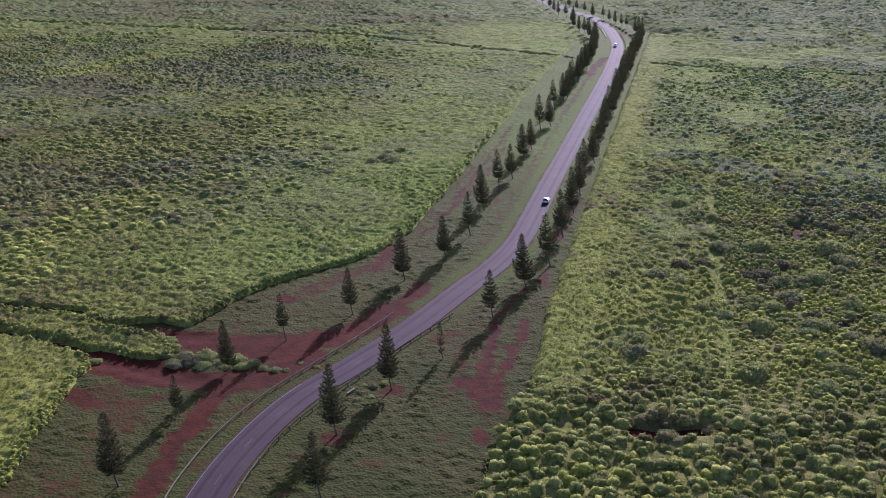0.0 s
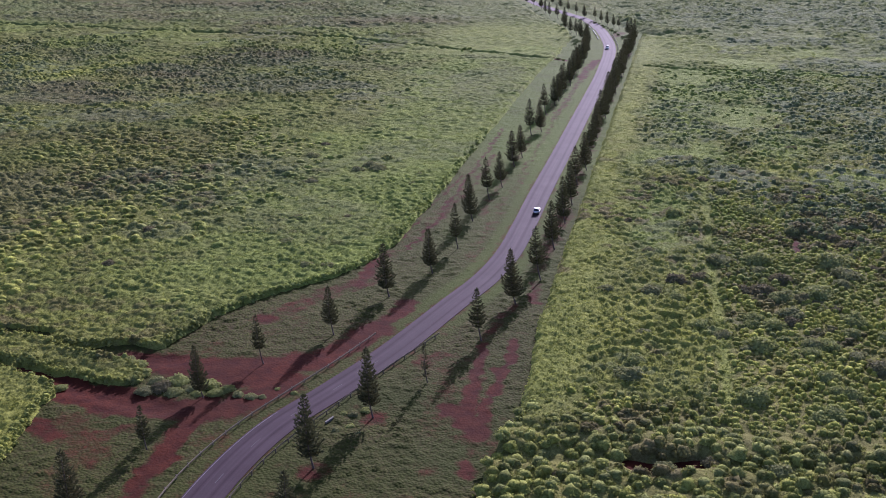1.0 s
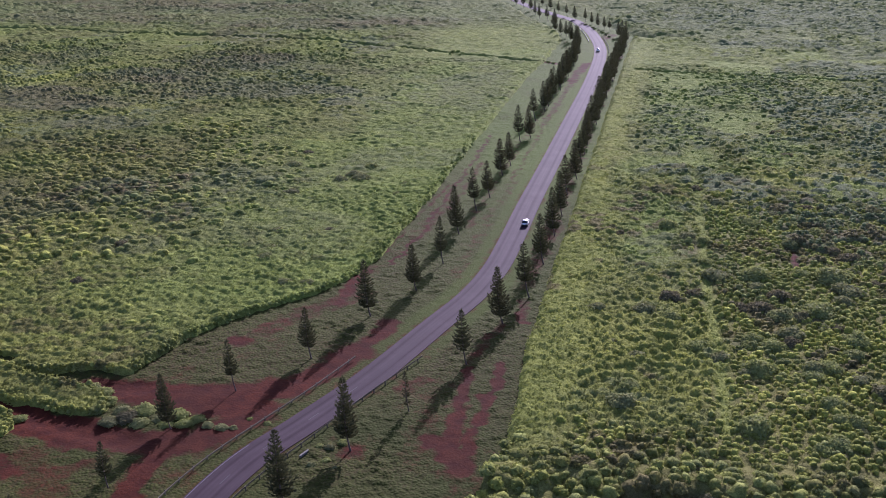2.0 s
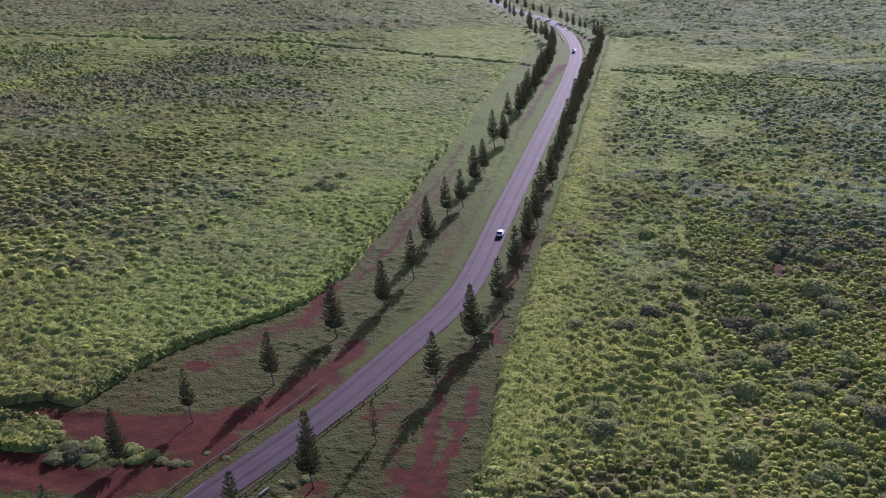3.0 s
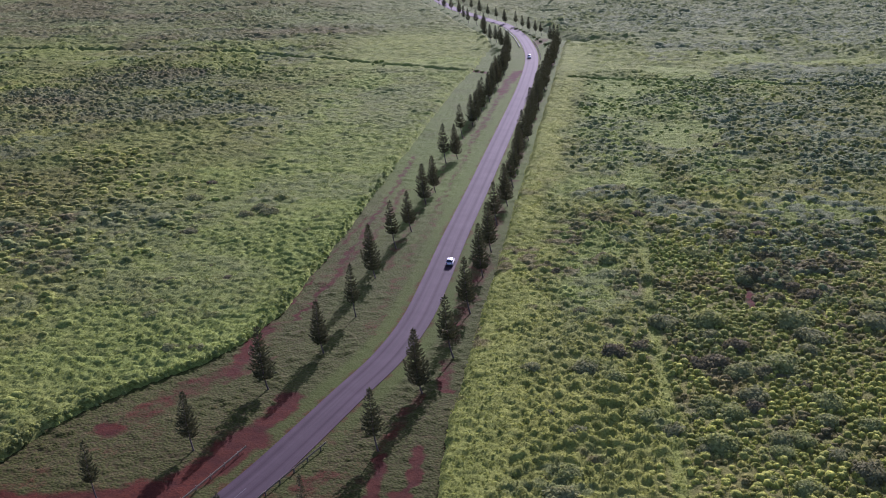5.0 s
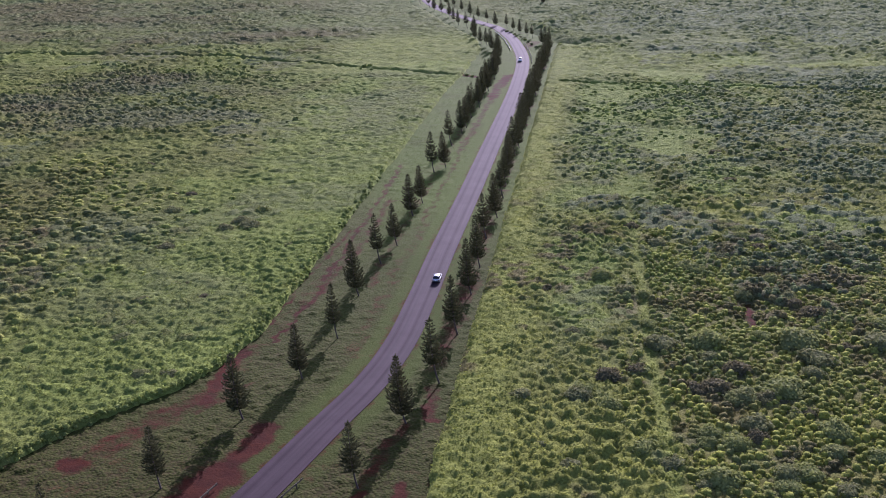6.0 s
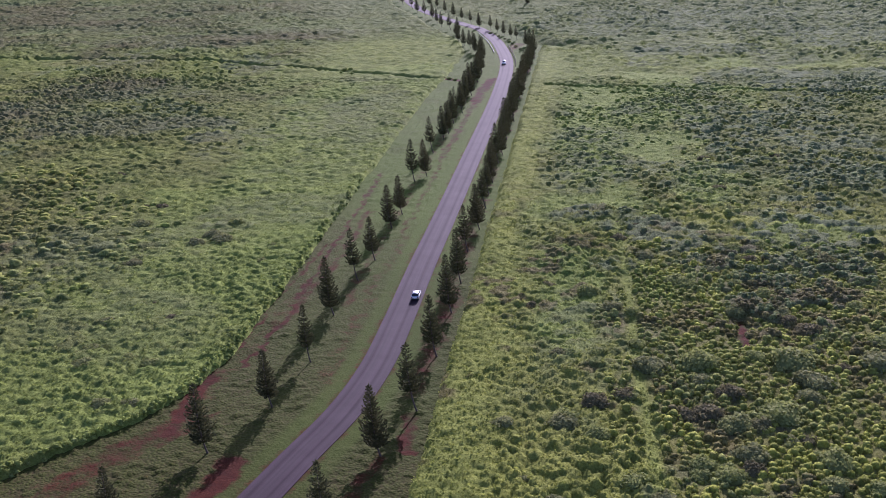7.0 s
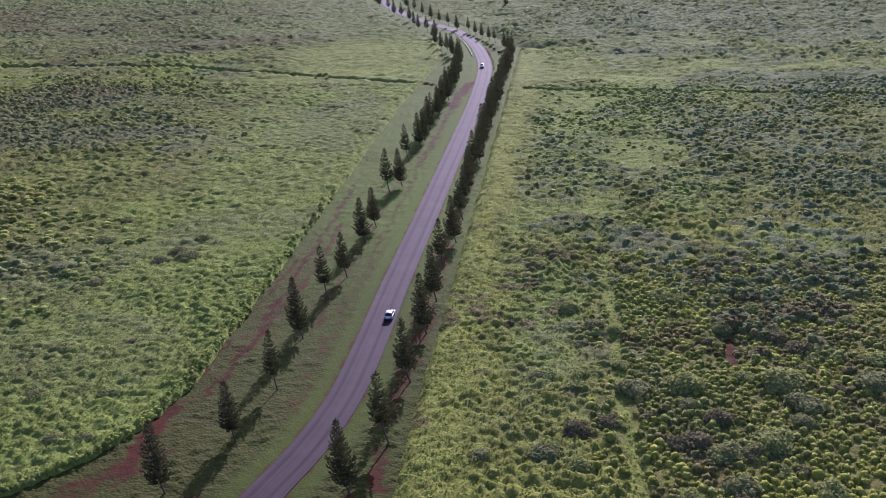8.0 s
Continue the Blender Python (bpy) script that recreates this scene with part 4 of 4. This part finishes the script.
# culvert end beside the road
wall = tagged(new("culvert_headwall"), "pale concrete culvert headwall in the grass below the guardrail", "headwall")
part("wall", box(bmesh.new(), -0.16, 0.16, -1.3, 1.3, -0.6, 0.4, 0.04), CONCRETE, wall)
part("coping", box(bmesh.new(), -0.22, 0.22, -1.4, 1.4, 0.403, 0.5, 0.03), CONCRETE, wall, "weathered concrete coping")
wall.matrix_basis = Matrix.LocRotScale((-56.6, 165.5, -0.05), Euler((0, 0, radians(-18))), (0.8, 0.85, 0.8))


def loft(sections, mat, name, parent, label="", smooth=True):
    """A closed skin through sections, each a list of places with as many corners."""
    bm = bmesh.new()
    rings = [[bm.verts.new(p) for p in s] for s in sections]
    for a, b in zip(rings, rings[1:]):
        for k in range(len(a)):
            bm.faces.new((a[k], a[(k + 1) % len(a)], b[(k + 1) % len(a)], b[k]))
    bm.faces.new(rings[0][::-1])
    bm.faces.new(rings[-1])
    bmesh.ops.recalc_face_normals(bm, faces=bm.faces)
    bmesh.ops.bevel(bm, geom=[e for e in bm.edges if len(e.link_faces) == 2 and e.calc_face_angle() > 0.5], offset=0.035, segments=2, affect="EDGES")
    return part(name, bm, mat, parent, label, smooth)


def ring(y, half_low, half_high, low, high, waist=None):
    waist = waist or (low + high) / 2
    return [(-half_low, y, low), (half_low, y, low), (half_low * 1.02, y, waist), (half_high, y, high), (-half_high, y, high), (-half_low * 1.02, y, waist)]


def car(label, paint, glass, tall=0.0, roof_paint=None):
    """A car that heads along +y, 4.6 m long."""
    c = tagged(new("car"), label, "car")
    h = tall
    loft([ring(-2.28, 0.72, 0.68, 0.42, 0.78 + h), ring(-2.18, 0.86, 0.80, 0.32, 0.95 + h), ring(-1.5, 0.90, 0.84, 0.27, 1.00 + h), ring(0.9, 0.90, 0.84, 0.25, 0.96 + h),
          ring(1.7, 0.88, 0.80, 0.27, 0.88 + h), ring(2.2, 0.80, 0.70, 0.34, 0.74 + h), ring(2.3, 0.66, 0.58, 0.42, 0.64 + h)], paint, "body", c)
    cabin = loft([ring(-1.95, 0.76, 0.70, 0.93 + h, 1.00 + h), ring(-1.35, 0.78, 0.60, 0.95 + h, 1.42 + h), ring(0.15, 0.78, 0.60, 0.95 + h, 1.46 + h), ring(1.15, 0.76, 0.70, 0.92 + h, 0.98 + h)], glass, "window_band", c, "dark tinted car glass")
    loft([ring(-1.42, 0.58, 0.55, 1.40 + h, 1.47 + h), ring(-1.2, 0.63, 0.58, 1.41 + h, 1.50 + h), ring(0.0, 0.63, 0.58, 1.43 + h, 1.53 + h), ring(0.25, 0.58, 0.52, 1.42 + h, 1.48 + h)], roof_paint or paint, "roof", c)
    for x in (-1, 1):
        for y0, y1 in ((-1.72, -1.30), (0.12, 1.02)):
            bm = bmesh.new()
            a, b = Vector((x * 0.775, y0, 0.97 + h)), Vector((x * 0.63, y1 if y0 < 0 else y0, 1.44 + h))
            if y0 > 0:
                a, b = Vector((x * 0.775, 1.08, 0.97 + h)), Vector((x * 0.61, 0.18, 1.44 + h))
            side = Vector((0, 0.05, 0))
            vs = [bm.verts.new(p) for p in (a - side, a + side, b + side, b - side)]
            ws = [bm.verts.new(v.co + Vector((x * 0.03, 0, 0.02))) for v in vs]
            for k in range(4):
                bm.faces.new((vs[k], vs[(k + 1) % 4], ws[(k + 1) % 4], ws[k]))
            bm.faces.new(ws)
            bm.faces.new(vs[::-1])
            bmesh.ops.recalc_face_normals(bm, faces=bm.faces)
            part("pillar", bm, paint, c)
        part("tail_light", box(bmesh.new(), x * 0.66 - 0.13, x * 0.66 + 0.13, -2.30, -2.16, 0.70 + h, 0.88 + h, 0.03), LAMP_RED, c, "red tail light")
        part("headlight", box(bmesh.new(), x * 0.58 - 0.16, x * 0.58 + 0.16, 2.14, 2.28, 0.58 + h, 0.72 + h, 0.03), LAMP_CLEAR, c, "clear headlight")
        part("mirror", box(bmesh.new(), x * 0.98 - 0.09, x * 0.98 + 0.09, 0.82, 0.96, 0.98 + h, 1.12 + h, 0.03), paint, c)
    part("rear_bumper", box(bmesh.new(), -0.78, 0.78, -2.36, -2.20, 0.34, 0.56, 0.05), BUMPER, c, "dark plastic bumper")
    part("front_bumper", box(bmesh.new(), -0.70, 0.70, 2.20, 2.36, 0.32, 0.52, 0.05), BUMPER, c, "dark plastic bumper")
    part("number_plate", box(bmesh.new(), -0.17, 0.17, -2.375, -2.355, 0.60, 0.75, 0.005), PLATE, c)
    for x in (-0.80, 0.80):
        for y in (-1.38, 1.42):
            bm = bmesh.new()
            bmesh.ops.create_cone(bm, cap_ends=True, segments=20, radius1=0.32, radius2=0.32, depth=0.21, matrix=pose(x, y, 0.32, 0, 90, 0))
            bmesh.ops.bevel(bm, geom=[e for e in bm.edges if e.calc_face_angle(0) > 1], offset=0.03, segments=2, affect="EDGES")
            wheel = part("wheel", bm, RUBBER, c, "black rubber tyre")
            bm = bmesh.new()
            bmesh.ops.create_cone(bm, cap_ends=True, segments=16, radius1=0.20, radius2=0.20, depth=0.225, matrix=pose(x, y, 0.32, 0, 90, 0))
            part("rim", bm, CHROME, wheel, "alloy rim")
    return c


near_car = car("silver saloon car with dark windows driving on the road", PAINT_SILVER, CAR_GLASS)
near_car.matrix_basis = pose(-38.1, 295.5, 0.10, 0, 0, 0)
far_car = car("white car with a dark front driving towards the straight", PAINT_WHITE, CAR_GLASS, 0.25)
far_car.matrix_basis = pose(-43.1, 606, 0.10, 0, 0, 180 + 4)


# ---- bushes ----
def bush_material():
    m, t, b = material("bush_leaves", 0.85, spec=0.1)
    n, info = noise_node(t, 1.8, 5, 0.7), t.nodes.new("ShaderNodeObjectInfo")
    grey_green = ramp(t, n.outputs["Fac"], [(0.3, (0.175, 0.185, 0.076)), (0.7, (0.320, 0.330, 0.135))])
    olive = ramp(t, n.outputs["Fac"], [(0.3, (0.205, 0.230, 0.070)), (0.7, (0.350, 0.378, 0.125))])
    brown = ramp(t, n.outputs["Fac"], [(0.3, (0.115, 0.098, 0.052)), (0.7, (0.19, 0.165, 0.09))])
    c = mix(t, ramp(t, info.outputs["Random"], [(0.5, grey(0)), (0.65, grey(1))]), olive, grey_green)
    c = mix(t, ramp(t, info.outputs["Random"], [(0.80, grey(0)), (0.9, grey(0.8))]), c, brown)
    t.links.new(c, b.inputs["Base Color"])
    let_through(t, b, c, 0.38)
    return m


BUSH = bush_material()


def bush(seed, label, lobes):
    """A soft domed bush 4 m across: an uneven rounded body under a coat of small leaf sprays."""
    rng = np.random.default_rng(seed)
    knobs = rng.normal(size=(lobes, 3))
    knobs[:, 2] = np.abs(knobs[:, 2]) * 0.8
    knobs /= np.linalg.norm(knobs, axis=1)[:, None]

    def body(d):
        """The way out to the skin in the directions d."""
        lump = np.exp(-(1 - d @ knobs.T) * 7).max(1)
        return d * (1.35 + 0.60 * lump)[:, None] * np.array([1, 1, 0.85])
    count = 720
    d = rng.normal(size=(count, 3))
    d[:, 2] = np.abs(d[:, 2])
    d /= np.linalg.norm(d, axis=1)[:, None]
    q = body(d) * rng.uniform(0.90, 1.10, count)[:, None]
    up = d + rng.normal(size=(count, 3)) * 0.6
    up /= np.linalg.norm(up, axis=1)[:, None]
    out = np.cross(up, rng.normal(size=(count, 3)))
    out /= np.linalg.norm(out, axis=1)[:, None]
    side = np.cross(up, out)
    s = rng.uniform(0.11, 0.22, count)[:, None]
    verts = np.stack([q - out * s, q + side * s * 0.7, q + out * s, q - side * s * 0.7], 1).reshape(-1, 3)
    th, ph = np.meshgrid(np.linspace(0.02, 1.75, 7), np.linspace(0, 2 * np.pi, 14, endpoint=False), indexing="ij")
    core = body(np.stack([np.sin(th) * np.cos(ph), np.sin(th) * np.sin(ph), np.cos(th)], -1).reshape(-1, 3)) * 0.93
    faces = [(4 * k, 4 * k + 1, 4 * k + 2, 4 * k + 3) for k in range(count)]
    k = 4 * count
    faces += [(k + 14 * i + j, k + 14 * i + 14 + j, k + 14 * i + 14 + (j + 1) % 14, k + 14 * i + (j + 1) % 14) for i in range(6) for j in range(14)]
    me = bpy.data.meshes.new("bush")
    me.from_pydata(np.vstack([verts, core]).tolist(), [], faces)
    me.materials.append(BUSH)
    return tagged(new("bush", me), label, "bush", "bushes in the fields")


BUSHES = [bush(3, "rounded grey-green bush standing out of the field scrub", 6), bush(8, "low spreading dull green bush in the scrub", 8), bush(15, "dense dark rounded bush among lighter scrub", 5)]
# centre and radius
EAST_NEAR = [(19.9, 211.7, 3.7), (32.7, 215.3, 3.0), (37.7, 211.2, 2.7), (17.2, 189.1, 3.7), (-5.6, 193.1, 3.2), (41.3, 206.1, 3.5), (34.8, 193.7, 2.7), (18, 242.7, 2.6), (6.6, 228, 2.6), (26.6, 230, 3.4), (39.8, 229.4, 3.4),
             (45.3, 221.5, 2.9), (2.3, 234.5, 2.7), (33.6, 244.6, 4.4), (41.6, 258, 4.2), (40.2, 251.6, 2.7), (1.9, 246.9, 3.1), (7.6, 248.8, 2.6), (21.2, 244.1, 3.7), (26.2, 240.5, 3.6), (-3.6, 238.2, 3.2), (-13.7, 237.7, 2.6)]
EAST_MID = [(22.3, 305.6, 3.2), (5.5, 289.3, 3.2), (10, 288.4, 2.6), (3.1, 281.5, 2.1), (1.9, 268.1, 2.6), (31.5, 290, 2.8), (40.6, 289.6, 2.9), (33, 268.3, 2.7), (39.7, 265.5, 5.6), (21.8, 263.8, 4.2), (12.6, 262.2, 4.0), (44.5, 281, 3.5),
            (46.7, 276.3, 2.3), (57.2, 294.6, 2.5), (57.5, 276, 3.5), (55.1, 266.6, 4.4), (48.1, 264, 2.2), (-5.4, 266.3, 2.3), (-12.1, 290.9, 1.9), (-14.8, 279.1, 1.8), (21.4, 257, 2.7)]
EAST_FAR = [(-8.5, 339.9, 2.9), (0, 333.4, 3.1), (12.2, 346.9, 2.9), (14, 323.5, 3.4), (20.6, 324.6, 2.7), (7.7, 336.5, 2.6), (31, 336.6, 2.8), (36.3, 330.4, 3.1), (42.6, 332.9, 2.8), (56.3, 322.9, 3.4), (37.4, 382.7, 3.4), (24.6, 407, 3.0),
            (-38, 652, 1.0), (-41, 662, 1.2), (-43.5, 671, 1.0), (-46, 679, 1.2), (-49.5, 690, 1.0), (-54, 701, 1.2)]
WEST_BUSHES = [(-123.4, 358.2, 2.7), (-95.4, 330.2, 3.6), (-99.5, 334, 3.2), (-80.3, 315.3, 1.9), (-112.2, 310.6, 3.2), (-101.7, 327.1, 2.9), (-98.9, 268.7, 1.2), (-99.6, 286.5, 1.5), (-98.9, 254.6, 2.7), (-90.4, 257.8, 2.4), (-85.1, 256, 2.2),
               (-97.2, 286.9, 1.3), (-87.3, 238.7, 2.3), (-82, 239.2, 2.1), (-78.1, 239.7, 1.6), (-108.1, 272.7, 2.0), (-102.5, 275.1, 2.4), (-138.2, 255.6, 2.8), (-137.8, 284.8, 2.8), (-150.8, 252.7, 2.4), (-111.2, 208, 2.2), (-180.6, 240.8, 3.2),
               (-165.8, 306, 2.9), (-134.8, 294, 3.2)]
DITCH_BUSHES = [(-69, 567, 1.6), (-65.5, 565, 1.4), (-62.5, 562, 1.3), (-240, 618, 2.5), (-233, 616, 2.2), (-279, 620, 2.2), (-325, 619, 2.4), (-60, 714, 1.6)]
CREEK_BUSHES = [(-94.5, 169, 1.9), (-91.5, 171, 2.6), (-88.5, 169.5, 2.1), (-90, 174, 2.4), (-94, 173, 1.9), (-86, 172, 1.9), (-83.5, 173.5, 2.5), (-81, 171, 1.9), (-79.5, 173, 1.7), (-84, 170, 1.5), (-76.5, 171.5, 1.4), (-73.8, 171.2, 1.5),
                (-71.8, 171.5, 1.0), (-99, 172.5, 1.9), (-98.5, 176, 2.0), (-101.5, 179, 2.1), (-104.5, 180.5, 1.9), (-111, 166.8, 1.6), (-66.6, 174.3, 0.9), (-70.3, 175.2, 0.8), (-105.4, 189.5, 1.3), (-101.5, 189.5, 1.2)]
RAIL_BUSHES = [(-53.2, 168.6, 1.2), (-55.1, 168.8, 0.9), (-51.4, 170.5, 1.0), (-52.5, 164.5, 0.9), (-54.3, 162.6, 1.0), (-50.2, 162.2, 0.8), (-51.6, 174.6, 0.7)]
SPOTS = [(x, y, r / 2) for x, y, r in EAST_NEAR + EAST_MID + EAST_FAR + WEST_BUSHES + DITCH_BUSHES]
LOW_SPOTS = [(x, y, r / 2) for x, y, r in CREEK_BUSHES + RAIL_BUSHES]
rnd = random.Random(17)
xs, ys = np.array([rnd.uniform(-190, 85) for _ in range(2600)]), np.array([140 + 290 * rnd.random() ** 1.5 for _ in range(2600)])
west_end, east_end = wedge(ys)
fit_for = (growth(xs, ys) > 2) & (xs > west_end) & (xs < east_end) & (xs > right_edge(ys) + 15) | (growth(xs, ys) > 3) & (xs < -80) & (xs > west_end)
thick = np.where(xs > -60, zone(xs, ys, EAST_THICKETS, 201), zone(xs, ys, WEST_THICKETS, 202))
more = [(x, y, rnd.uniform(0.6, 1.6)) for x, y, ok, q in zip(xs, ys, fit_for, thick) if ok and (q > 0.3 and rnd.random() < 0.75 or rnd.random() < (0.12 if x > -60 else 0.03))]
more = [(rnd.uniform(-22, 46), rnd.uniform(134, 178), rnd.uniform(0.7, 1.25)) for _ in range(34)] + more
for x, y, _ in [s for s in SPOTS if s[2] > 1.2]:
    more += [(x + rnd.uniform(-4, 4), y + rnd.uniform(-4, 4), rnd.uniform(0.7, 1.2)) for _ in range(2)]
places = [Matrix.LocRotScale((x, y, 0.3), Euler((0, 0, rnd.uniform(0, 6.28))), (s * rnd.uniform(0.9, 1.15), s, s * rnd.uniform(0.75, 0.95) * (1 if x > -60 else 0.8))) for x, y, s in SPOTS + more[:220]]
places += [Matrix.LocRotScale((x, y, -0.15), Euler((0, 0, rnd.uniform(0, 6.28))), (s * rnd.uniform(0.9, 1.2), s, s * rnd.uniform(0.6, 0.8))) for x, y, s in LOW_SPOTS]
for n, m in enumerate(places[3:]):
    copy_thing(BUSHES[n % 3], m)
for thing, m in zip(BUSHES, places):
    thing.matrix_basis = m
